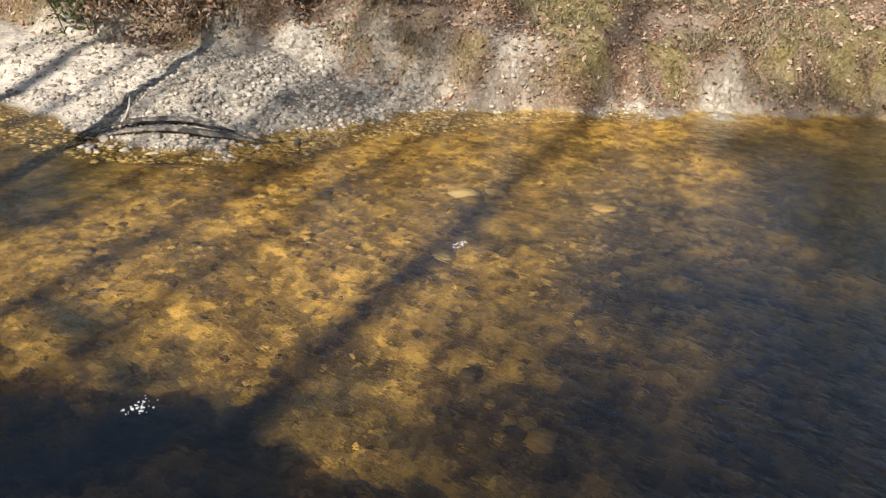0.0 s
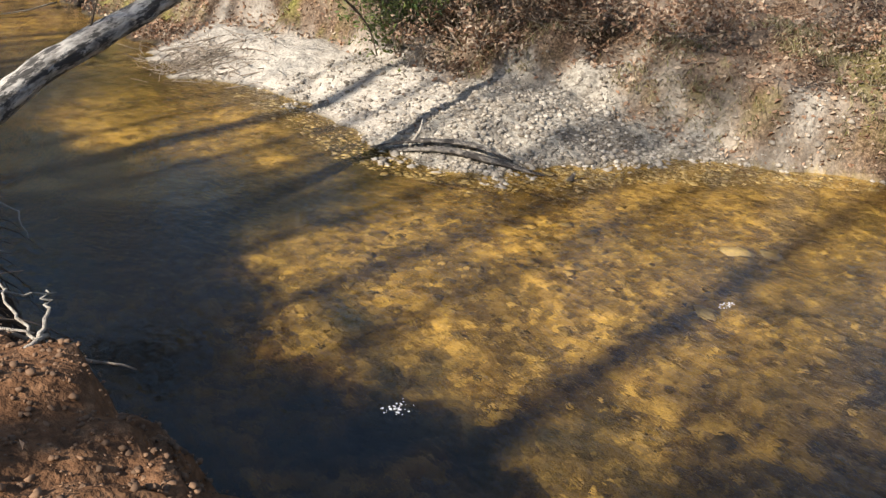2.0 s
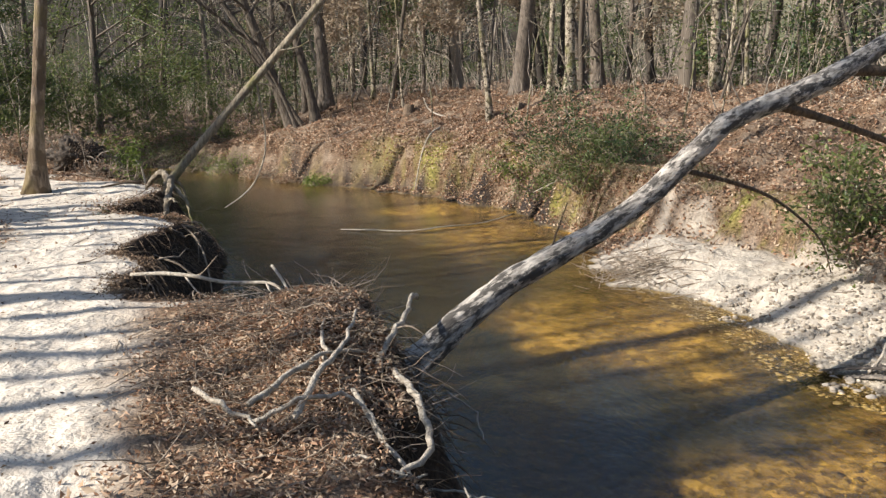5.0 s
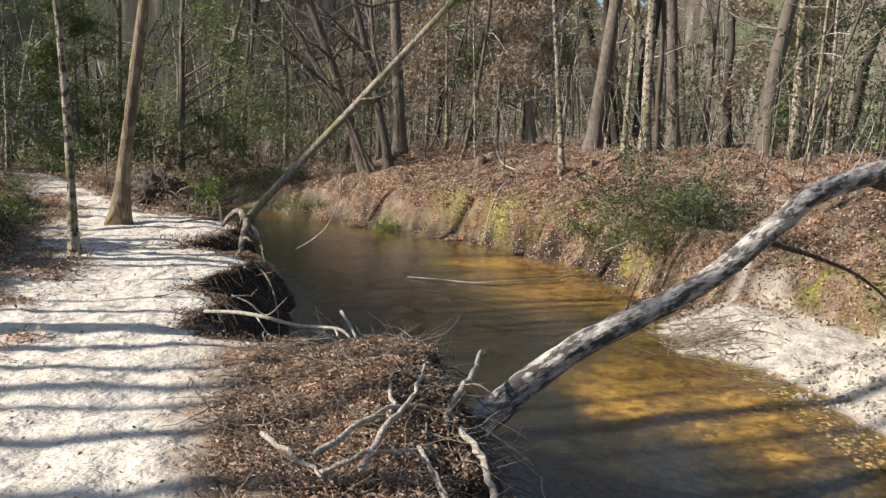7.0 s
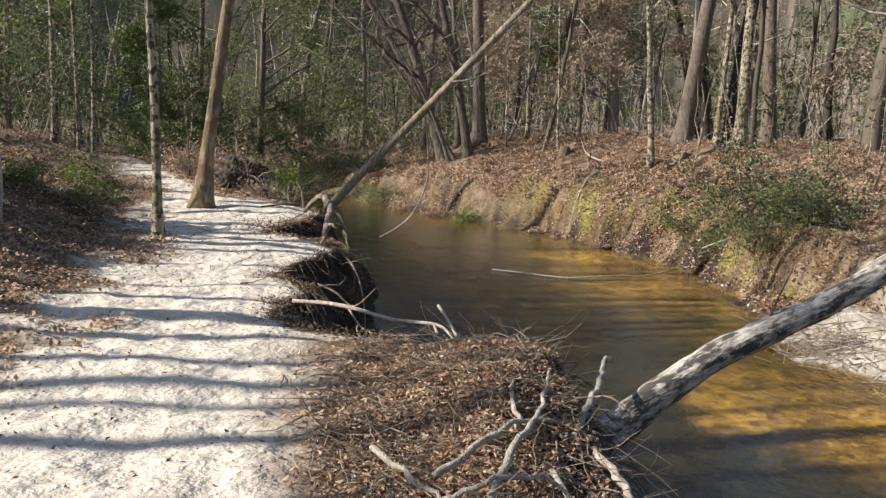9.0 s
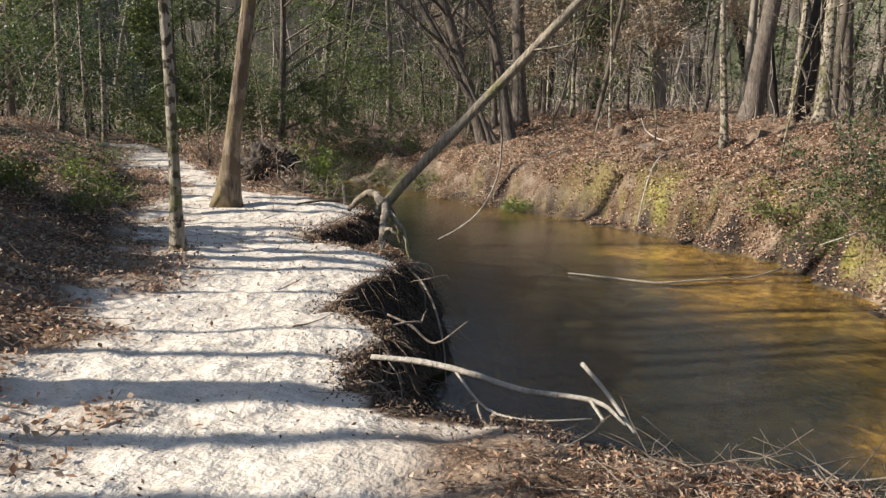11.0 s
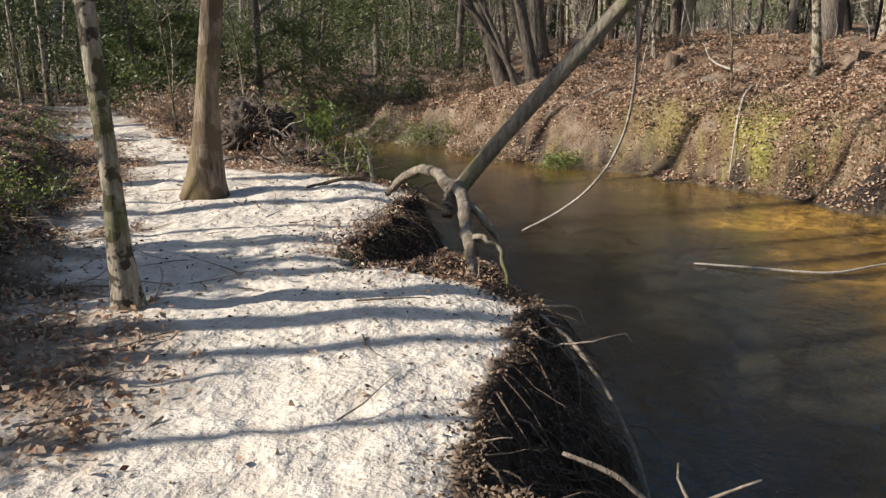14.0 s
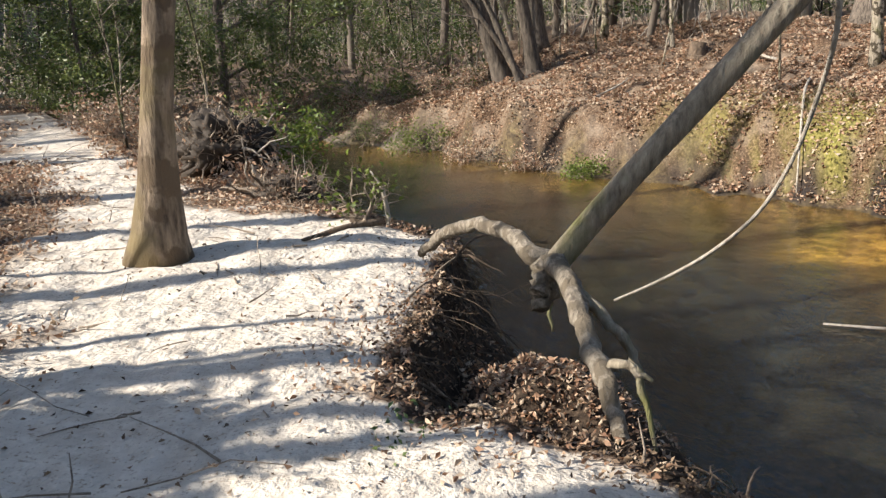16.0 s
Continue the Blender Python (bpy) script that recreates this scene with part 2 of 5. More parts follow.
def leaf_material(name, colours, through=0.25, rough=0.6):
    m, n, l, b = material(name)
    g = n.new("ShaderNodeNewGeometry")
    k = len(colours) - 1
    col = ramp(n, l, g.outputs["Random Per Island"], [(i / max(k, 1), c) for i, c in enumerate(colours)])
    col = mix(n, l, tex_noise(n, l, 60, 2, g.outputs["Position"]), col, mix(n, l, 0.4, col, (0.02, 0.015, 0.01)))
    l.new(col, b.inputs["Base Color"])
    b.inputs["Roughness"].default_value = rough
    t = n.new("ShaderNodeBsdfTranslucent")
    l.new(col, t.inputs[0])
    mx = n.new("ShaderNodeMixShader")
    mx.inputs[0].default_value = through
    l.new(b.outputs[0], mx.inputs[1])
    l.new(t.outputs[0], mx.inputs[2])
    l.new(mx.outputs[0], n["Material Output"].inputs[0])
    return m


def ground_material():
    m, n, l, b = material("ground")
    p = place(n)

    def zone(name):
        a = n.new("ShaderNodeAttribute")
        a.attribute_name = name
        return a.outputs["Fac"]

    fine, mid, big = tex_noise(n, l, 45, 5, p), tex_noise(n, l, 9, 5, p), tex_noise(n, l, 1.3, 4, p)
    sand = mix(n, l, ramp(n, l, mid, [(0.3, (0, 0, 0)), (0.7, (1, 1, 1))]), (0.51, 0.445, 0.365), (0.71, 0.645, 0.55))
    sand = mix(n, l, ramp(n, l, fine, [(0.56, (0, 0, 0)), (0.70, (0.75, 0.75, 0.75))]), sand, (0.27, 0.20, 0.14))
    litter = ramp(n, l, tex_noise(n, l, 34, 8, p, 0.8), [(0.36, (0.022, 0.014, 0.009)), (0.5, (0.11, 0.066, 0.04)), (0.64, (0.36, 0.25, 0.16))])
    litter = mix(n, l, ramp(n, l, tex_noise(n, l, 1.7, 5, p, 0.65), [(0.45, (0, 0, 0)), (0.68, (0.5, 0.5, 0.5))]), litter, mix(n, l, fine, (0.20, 0.15, 0.10), (0.62, 0.52, 0.40)))
    v = n.new("ShaderNodeTexVoronoi")
    v.inputs["Scale"].default_value = 26
    l.new(p, v.inputs["Vector"])
    gravel = mix(n, l, v.outputs["Color"], (0.18, 0.155, 0.12), (0.58, 0.52, 0.42))
    gravel = mix(n, l, ramp(n, l, tex_noise(n, l, 1.6, 5, p, 0.7), [(0.46, (0, 0, 0)), (0.6, (0.7, 0.7, 0.7))]), gravel, (0.16, 0.125, 0.09))
    moss = ramp(n, l, tex_noise(n, l, 20, 5, p), [(0.3, (0.05, 0.05, 0.015)), (0.5, (0.20, 0.18, 0.045)), (0.72, (0.38, 0.32, 0.12))])
    clay = ramp(n, l, tex_noise(n, l, 14, 6, p, 0.7), [(0.25, (0.05, 0.028, 0.016)), (0.5, (0.18, 0.088, 0.042)), (0.75, (0.34, 0.19, 0.10))])
    # peaty soil of the cut bank, reused as painted shade on other banks
    peat_and_shade = ramp(n, l, tex_noise(n, l, 24, 7, p, 0.75), [(0.32, (0.012, 0.009, 0.007)), (0.55, (0.055, 0.038, 0.026)), (0.75, (0.17, 0.12, 0.08))])
    bed = mix(n, l, ramp(n, l, tex_noise(n, l, 5, 5, p), [(0.38, (0, 0, 0)), (0.62, (1, 1, 1))]), (0.12, 0.08, 0.035), (0.46, 0.34, 0.15))
    bed = mix(n, l, ramp(n, l, tex_noise(n, l, 1.1, 4, p), [(0.42, (0, 0, 0)), (0.58, (0.75, 0.75, 0.75))]), bed, (0.085, 0.062, 0.03))
    bed = mix(n, l, ramp(n, l, tex_noise(n, l, 7, 5, p, 0.7), [(0.5, (0, 0, 0)), (0.58, (0.7, 0.7, 0.7))]), bed, (0.06, 0.042, 0.02))
    bed = mix(n, l, ramp(n, l, tex_noise(n, l, 11, 4, p, 0.6), [(0.54, (0, 0, 0)), (0.68, (0.55, 0.55, 0.55))]), bed, (0.56, 0.43, 0.17))
    # silty bed colour, dark and bluish to stand in for depth, shade and reflected sky
    silt_and_shade = ramp(n, l, tex_noise(n, l, 6, 5, p, 0.7), [(0.35, (0.006, 0.009, 0.016)), (0.7, (0.024, 0.027, 0.034))])
    col = mix(n, l, zone("litter"), sand, litter)
    col = mix(n, l, zone("gravel"), col, gravel)
    col = mix(n, l, zone("moss"), col, moss)
    col = mix(n, l, zone("clay"), col, clay)
    col = mix(n, l, zone("peat_and_shade"), col, peat_and_shade)
    col = mix(n, l, zone("bed"), col, bed)
    col = mix(n, l, zone("silt_and_shade"), col, silt_and_shade)
    l.new(col, b.inputs["Base Color"])
    b.inputs["Roughness"].default_value = 0.95
    b.inputs["Specular IOR Level"].default_value = 0.2
    h = n.new("ShaderNodeMath")
    h.operation = "MULTIPLY_ADD"
    h.inputs[1].default_value = 0.12
    l.new(fine, h.inputs[0])
    steps = n.new("ShaderNodeTexVoronoi")
    steps.feature = "SMOOTH_F1"
    steps.inputs["Scale"].default_value = 3.2
    steps.inputs["Smoothness"].default_value = 0.6
    warp = n.new("ShaderNodeVectorMath")
    warp.operation = "MULTIPLY_ADD"
    warp.inputs[1].default_value = (0.35, 0.35, 0.35)
    l.new(n.new("ShaderNodeTexNoise").outputs["Color"], warp.inputs[0])
    l.new(p, warp.inputs[2])
    l.new(warp.outputs[0], steps.inputs["Vector"])
    add = n.new("ShaderNodeMath")
    add.operation = "ADD"
    l.new(steps.outputs["Distance"], add.inputs[0])
    l.new(mid, add.inputs[1])
    l.new(add.outputs[0], h.inputs[2])
    bump(n, l, b, h.outputs[0], 0.75, 0.085)
    return m


def water_material():
    m, n, l, b = material("creek_water")
    b.inputs["Base Color"].default_value = (0.66, 0.46, 0.11, 1)
    b.inputs["Transmission Weight"].default_value = 1.0
    b.inputs["Roughness"].default_value = 0.03
    b.inputs["IOR"].default_value = 1.5
    mp = n.new("ShaderNodeMapping")
    mp.inputs["Rotation"].default_value = (0, 0, radians(10))
    mp.inputs["Scale"].default_value = (1.5, 0.8, 1)
    l.new(place(n), mp.inputs[0])
    a = n.new("ShaderNodeMath")
    a.operation = "ADD"
    l.new(tex_noise(n, l, 3.2, 3, mp.outputs[0]), a.inputs[0])
    l.new(tex_noise(n, l, 11.0, 2, mp.outputs[0]), a.inputs[1])
    bump(n, l, b, a.outputs[0], 0.19, 0.05)
    return m


def stone_material(name, a, c):
    m, n, l, b = material(name)
    g = n.new("ShaderNodeNewGeometry")
    o = n.new("ShaderNodeObjectInfo")
    s = n.new("ShaderNodeMath")
    s.operation = "ADD"
    l.new(g.outputs["Random Per Island"], s.inputs[0])
    l.new(o.outputs["Random"], s.inputs[1])
    fr = n.new("ShaderNodeMath")
    fr.operation = "FRACT"
    l.new(s.outputs[0], fr.inputs[0])
    col = mix(n, l, fr.outputs[0], a, c)
    f = tex_noise(n, l, 30, 5, g.outputs["Position"])
    col = mix(n, l, f, col, mix(n, l, 0.5, col, (0.1, 0.075, 0.05)))
    l.new(col, b.inputs["Base Color"])
    b.inputs["Roughness"].default_value = 0.8
    bump(n, l, b, f, 0.5, 0.01)
    return m


M_GROUND = ground_material()
M_WATER = water_material()
M_BARK = bark_material("grey_brown_bark", (0.04, 0.03, 0.024), (0.27, 0.22, 0.17))
M_BARK_DARK = bark_material("dark_wet_bark", (0.03, 0.024, 0.019), (0.21, 0.17, 0.13), 7)
M_BARK_WARM = bark_material("warm_brown_bark", (0.05, 0.034, 0.022), (0.42, 0.32, 0.22), 5, patch=(0.15, 0.105, 0.065), moss=(0.22, 0.17, 0.08))
M_BARK_PALE = bark_material("pale_mottled_bark", (0.20, 0.165, 0.115), (0.60, 0.52, 0.40), 13, patch=(0.075, 0.058, 0.036), moss=(0.15, 0.15, 0.045))
M_BARK_MOSSY = bark_material("mossy_bark", (0.14, 0.11, 0.075), (0.48, 0.41, 0.30), 9, moss=(0.17, 0.17, 0.04))
def woods_material():
    m, n, l, b = material("woods_bark")
    g = n.new("ShaderNodeNewGeometry")
    mp = n.new("ShaderNodeMapping")
    mp.inputs["Scale"].default_value = (1, 1, 0.2)
    l.new(g.outputs["Position"], mp.inputs[0])
    col = ramp(n, l, g.outputs["Random Per Island"], [(0.0, (0.025, 0.02, 0.016)), (0.45, (0.10, 0.08, 0.062)), (0.75, (0.25, 0.205, 0.155)), (1.0, (0.58, 0.51, 0.42))])
    f = tex_noise(n, l, 14, 5, mp.outputs[0], 0.65)
    col = mix(n, l, f, mix(n, l, 0.6, col, (0.02, 0.015, 0.01)), col)
    l.new(col, b.inputs["Base Color"])
    b.inputs["Roughness"].default_value = 0.9
    bump(n, l, b, f, 0.7, 0.03)
    return m


def log_material():
    m, n, l, b = material("log_wood")
    mp = n.new("ShaderNodeMapping")
    mp.vector_type = "TEXTURE"
    mp.inputs["Rotation"].default_value = (0, radians(-20), radians(26))
    mp.inputs["Scale"].default_value = (3, 1, 1)
    l.new(place(n), mp.inputs[0])
    f = tex_noise(n, l, 22, 6, mp.outputs[0], 0.65)
    col = ramp(n, l, f, [(0.35, (0.15, 0.13, 0.11)), (0.62, (0.66, 0.60, 0.52))])
    col = mix(n, l, ramp(n, l, tex_noise(n, l, 13, 6, mp.outputs[0], 0.75), [(0.49, (0, 0, 0)), (0.55, (0.95, 0.95, 0.95))]), col, (0.05, 0.044, 0.038))
    l.new(col, b.inputs["Base Color"])
    b.inputs["Roughness"].default_value = 0.85
    bump(n, l, b, f, 0.9, 0.03)
    return m


M_WOODS = woods_material()
M_TWIG_PALE = bark_material("pale_twig_bark", (0.30, 0.25, 0.19), (0.70, 0.61, 0.50), 10)
M_LOG = log_material()
M_DEAD = bark_material("weathered_grey_wood", (0.07, 0.06, 0.05), (0.38, 0.33, 0.27), 8, patch=(0.06, 0.05, 0.042))
M_GNARL = bark_material("gnarled_grey_root", (0.12, 0.095, 0.07), (0.50, 0.43, 0.33), 14, patch=(0.20, 0.16, 0.11))
M_DRIFT = bark_material("bleached_dead_wood", (0.30, 0.25, 0.19), (0.62, 0.56, 0.47), 9)
M_ROOT = bark_material("dark_root_bark", (0.05, 0.035, 0.025), (0.24, 0.17, 0.11), 10)
M_TWIG = bark_material("twig_bark", (0.18, 0.14, 0.10), (0.46, 0.37, 0.28), 10)
M_LITTER = leaf_material("dead_leaves", [(0.18, 0.09, 0.05), (0.42, 0.24, 0.14), (0.56, 0.36, 0.23), (0.70, 0.56, 0.41), (0.48, 0.34, 0.22)], 0.2, 0.75)
M_BEECH = leaf_material("tan_beech_leaves", [(0.36, 0.26, 0.17), (0.56, 0.44, 0.31), (0.68, 0.57, 0.43)], 0.4)
M_HOLLY = leaf_material("evergreen_leaves", [(0.02, 0.04, 0.015), (0.05, 0.10, 0.03), (0.10, 0.17, 0.05), (0.24, 0.30, 0.10)], 0.25, 0.35)
M_SPRAY = leaf_material("sunlit_evergreen_leaves", [(0.07, 0.11, 0.03), (0.17, 0.22, 0.06), (0.28, 0.32, 0.10), (0.12, 0.17, 0.05)], 0.4, 0.45)
M_BRIGHT = leaf_material("yellow_green_leaves", [(0.14, 0.20, 0.03), (0.26, 0.32, 0.06), (0.10, 0.16, 0.03)], 0.4, 0.5)
M_CHIPS = leaf_material("leaf_chips", [(0.07, 0.045, 0.03), (0.20, 0.13, 0.08), (0.34, 0.24, 0.15)], 0.1, 0.8)
M_CLAY = stone_material("clay_crumb", (0.09, 0.045, 0.022), (0.30, 0.165, 0.085))
M_FOAM = stone_material("foam_bubbles", (0.7, 0.7, 0.68), (0.8, 0.8, 0.78))
M_STONE = stone_material("river_stone", (0.17, 0.14, 0.105), (0.64, 0.57, 0.47))
M_BEDSTONE = stone_material("bed_stone", (0.05, 0.036, 0.018), (0.40, 0.30, 0.13))


# ---- the ground, one sheet to the horizon ----
def spaced(lo, hi, step, far_lo, far_hi):
    mid = list(np.arange(lo, hi, step))
    left, right, s = [lo], [mid[-1]], step
    while left[-1] > far_lo:
        s *= 1.16
        left.append(left[-1] - s)
    s = step
    while right[-1] < far_hi:
        s *= 1.16
        right.append(right[-1] + s)
    return np.array(left[:0:-1] + mid + right[1:])


gx, gy = spaced(-8.5, 9.5, 0.062, -900, 900), spaced(-1.0, 19, 0.062, -900, 900)
X, Y = np.meshgrid(gx, gy)
Z = ground_z(X, Y)
nx, ny = len(gx), len(gy)
ii, jj = np.meshgrid(np.arange(ny - 1), np.arange(nx - 1), indexing="ij")
q = (ii * nx + jj).ravel()
me = bpy.data.meshes.new("ground")
me.from_pydata(np.stack([X.ravel(), Y.ravel(), Z.ravel()], 1).tolist(), [], np.stack([q, q + 1, q + nx + 1, q + nx], 1).tolist())
me.polygons.foreach_set("use_smooth", [True] * len(me.polygons))


def mound_edge(y):
    return -2.0 + 0.39 * np.clip(5.8 - y, 0, 1.7)


def zones(x, y, z):
    dn = side_distance(x, y, LIP, -1) + fbm(x, y, 0.55, 3, 3) * 0.28
    df = side_distance(x, y, SHORE, -1) + fbm(x, y, 0.8, 3, 9) * 0.22
    db = side_distance(x, y, FOOT, -1) + fbm(x, y, 0.9, 3, 5) * 0.35
    dv = side_distance(x, y, VERGE, 1)
    wob = fbm(x, y, 1.1, 4, 71)
    fine_wob = fbm(x, y, 0.35, 3, 72)
    near = dn < 0
    mound = smooth(-0.3, 0.25, x - mound_edge(y) + wob * 0.6) * smooth(1.6, 2.3, y + wob) * smooth(7.3, 6.6, y + wob * 0.7) * near * (0.4 + 0.6 * smooth(2.8, 3.5, y))
    litter = np.where(near, np.maximum(np.maximum(np.maximum(smooth(-0.4, 0.4, dv + 0.35 * smooth(9, 10.5, y) + wob * 1.1 + fine_wob * 0.5), mound), smooth(-0.16, 0.03, dn + fine_wob * 0.35) * 0.9), (y > 15) * smooth(0.0, 0.3, side_distance(x, y, BRUSH_LINE, -1) + fine_wob * 0.4)), np.maximum(smooth(-0.3, 0.15, db + wob * 0.5 + fine_wob * 0.4), smooth(-0.3, -0.1, df) * smooth(11.8, 12.8, y)))
    litter = litter * (1 - 0.15 * smooth(25, 26.5, y) * smooth(-3, -4.5, x) * smooth(3.5, 2.0, db + wob) * (dn > 0))
    litter = np.where(near, np.maximum(litter, smooth(29.5, 31.0, y + wob * 2)), litter)
    litter = np.maximum(litter, smooth(-1.0, -0.5, db + wob * 0.3) * smooth(18, 20, y) * smooth(WATER + 0.02, WATER + 0.08, z) * (dn > 0.3))
    gravel = (df > -0.3) * smooth(0.3, -0.2, db + wob * 0.5 + fine_wob * 0.4) * smooth(9.6, 7.6, y + x * 0.15 + wob * 1.5)
    gravel = np.maximum(gravel, 0.5 * (df > -0.3) * (dn > 0.8) * (1 - litter))
    moss = smooth(-0.1, 0.15, db) * smooth(1.5, 0.7, db + wob * 0.9) * smooth(9.5, 11, y) * smooth(24, 20, y) * smooth(-0.2, 0.08, wob) * smooth(-0.35, 0.0, fine_wob)
    moss = np.maximum(moss, 0.45 * smooth(0, 0.3, db) * smooth(1.9, 0.9, db) * smooth(9, 6, y) * smooth(0.0, 0.2, fine_wob + wob * 0.5))
    clay = (dn > -0.12) * (z > WATER - 0.25) * (dn < 1.4)
    peat_and_shade = clay * smooth(3.2, 3.9, y + wob)
    # the verge step's own shadow, put into the colour as a dark band
    peat_and_shade = np.maximum(peat_and_shade, 0.85 * smooth(-0.25, 0.25, dv + fine_wob * 0.5) * smooth(0.75, 0.35, dv + fine_wob * 0.6) * smooth(10.0, 11.4, y) * near)
    # the far bank's undercut isn't shaped; its shade is a dark strip of colour
    undercut_shade = smooth(-0.3, 0.0, df) * smooth(0.42, 0.2, df + fine_wob * 0.5) * smooth(11.8, 12.6, y)
    peat_and_shade = np.maximum(peat_and_shade, undercut_shade)
    clay = np.maximum(clay, smooth(-0.6, -0.2, x + wob * 0.5) * smooth(3.5, 3.1, y + wob * 0.5) * near)
    bed = smooth(WATER + 0.03, WATER - 0.03, z) * (dn > 0)
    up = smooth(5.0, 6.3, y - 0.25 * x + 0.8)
    # upstream the silted bed is also painted dark for depth and shade, leaving two pools of sunlit clean sand;
    # downstream the riffle is clean beyond the deep run
    sunlit_pool = smooth(1.15, 0.45, np.hypot((x - 2.25) * 0.85 + (y - 8.7) * 0.3, (y - 8.7) * 0.62) + wob * 0.5 + fine_wob * 0.35)
    sunlit_pool = np.maximum(sunlit_pool, 0.85 * smooth(-2.6, -1.4, df + wob * 1.2) * smooth(12.5, 14.2, y) * smooth(19.5, 17.5, y) * smooth(-0.25, 0.1, fbm(x * 0.35, y * 1.6, 0.9, 3, 81) + 0.12))
    silt_and_shade = bed * np.maximum(up * (1 - sunlit_pool) * (0.62 + 0.38 * smooth(-0.5, -1.6, df + wob * 0.9)), (1 - up) * smooth(2.3, 1.1, dn + wob * 1.2 + fine_wob * 0.8))
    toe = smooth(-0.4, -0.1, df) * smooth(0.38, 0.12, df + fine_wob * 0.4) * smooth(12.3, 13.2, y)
    silt_and_shade = np.maximum(silt_and_shade, 0.4 * toe)
    # tree shade over the downstream end, put into the bed colour
    silt_and_shade = np.maximum(silt_and_shade, 0.5 * bed * smooth(2.4, 1.0, y + wob * 1.5 + fine_wob * 1.4) * smooth(1.5, 3.0, x))
    silt_and_shade = np.maximum(silt_and_shade, 0.35 * bed * smooth(0.75, 0.35, np.hypot(x - 4.95, (y - 3.05) * 1.4) + fine_wob * 0.5))
    return {"litter": litter, "gravel": gravel, "moss": moss, "clay": clay, "peat_and_shade": peat_and_shade, "bed": bed, "silt_and_shade": silt_and_shade}


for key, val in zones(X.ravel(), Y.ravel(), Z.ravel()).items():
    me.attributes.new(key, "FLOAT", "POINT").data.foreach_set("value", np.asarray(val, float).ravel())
me.materials.append(M_GROUND)
ground = tagged(new("ground", me), "white sand path, leafy banks and gravel creek bed", "ground", kind="structure")

water_me = bpy.data.meshes.new("water")
water_me.from_pydata([(-60, -30, WATER), (40, -30, WATER), (40, 110, WATER), (-60, 110, WATER)], [], [(0, 1, 2, 3)])
water_me.materials.append(M_WATER)
water = tagged(new("water", water_me), "clear amber tannin-stained creek water with small ripples", "water", kind="structure")
water.visible_shadow = False

# ---- trees ----
def branchy(soup, start, way, length, radius, depth, leaf_at=None, lift=0.06):
    """A limb with side limbs, down to fine twigs."""
    steps = max(3, int(5 - depth * 0.5))
    line = wander(start, way, length, steps, 0.16, lift)
    soup.tube(line, [radius, radius * 0.35], 5 if radius > 0.02 else 3, caps=False)
    if leaf_at is not None and depth <= 1:
        leaf_at.extend(line[1:])
    if depth <= 0:
        return
    for _ in range(rng.integers(3, 5)):
        t = rng.uniform(0.25, 0.98)
        i = min(int(t * steps), steps - 1)
        p = line[i] + (line[i + 1] - line[i]) * (t * steps - i)
        d = (line[i + 1] - line[i]) / (np.linalg.norm(line[i + 1] - line[i]) + 1e-9) + rng.normal(0, 0.65, 3)
        branchy(soup, p, d, length * rng.uniform(0.4, 0.65), max(radius * 0.5, 0.003), depth - 1, leaf_at, lift)


def tree(x, y, height, radius, lean=(0.0, 0.0), bark=None, label="", crown="bare", limbs=9, first=0.35, group="woodland trees", flare=1.7, sides=10, curve=0.0, z=None):
    base = gz(x, y) - 0.08 if z is None else z
    t = thing("tree", x, y, base, label or "tall bare woodland tree rooted in leaf litter", "tree", group)
    k = 16
    h = np.concatenate([[0, 0.02, 0.045], np.linspace(0.08, 1, k)])
    wob = np.cumsum(rng.normal(0, 0.012, (len(h), 2)), 0) * height * 0.05
    line = np.stack([x + lean[0] * h * height + wob[:, 0] + curve * np.sin(h * 5) * 0.25, y + lean[1] * h * height + wob[:, 1], base + h * height], 1)
    r = radius * (1 - 0.82 * h)
    r[:3] *= np.array([flare, 1 + (flare - 1) * 0.5, 1 + (flare - 1) * 0.2])
    s = Soup()
    s.tube(line, r, sides, 0.05)
    bark = bark or M_BARK
    part("trunk", s, bark, t)
    tips = []
    for i in range(limbs):
        s = Soup()
        f = first + (1 - first) * (i + rng.uniform(0, 1)) / limbs
        p = np.array([np.interp(f, h, line[:, c]) for c in range(3)])
        a = rng.uniform(0, 2 * math.pi)
        way = (math.cos(a), math.sin(a), rng.uniform(0.25, 0.9))
        branchy(s, p, way, height * rng.uniform(0.16, 0.28) * (1.25 - 0.6 * f), radius * 0.38 * (1.1 - 0.8 * f), 2, tips, 0.05)
        part("branch", s, bark, t)
    if crown != "bare" and tips:
        s = Soup()
        c = np.repeat(np.array(tips), 7, 0)
        s.leaves(c + rng.normal(0, 0.2, c.shape) * np.array([1, 1, 0.5]), 0.12, up=0.5)
        part("crown", s, {"green": M_SPRAY, "tan": M_BEECH}[crown], t)
    return t


# the two trees beside the path
tree(-4.98, 10.85, 9.0, 0.06, (-0.065, -0.02), M_BARK_PALE, "slim pale mottled tree with moss patches beside the sand path", limbs=7, first=0.45, group="path trees", flare=1.9, curve=0.4, sides=18)
tree(-5.82, 14.5, 14.0, 0.114, (0.14, 0.0), M_BARK_WARM, "straight brown tree with flared base standing in the sand path", limbs=9, first=0.42, group="path trees", flare=2.4, sides=22)

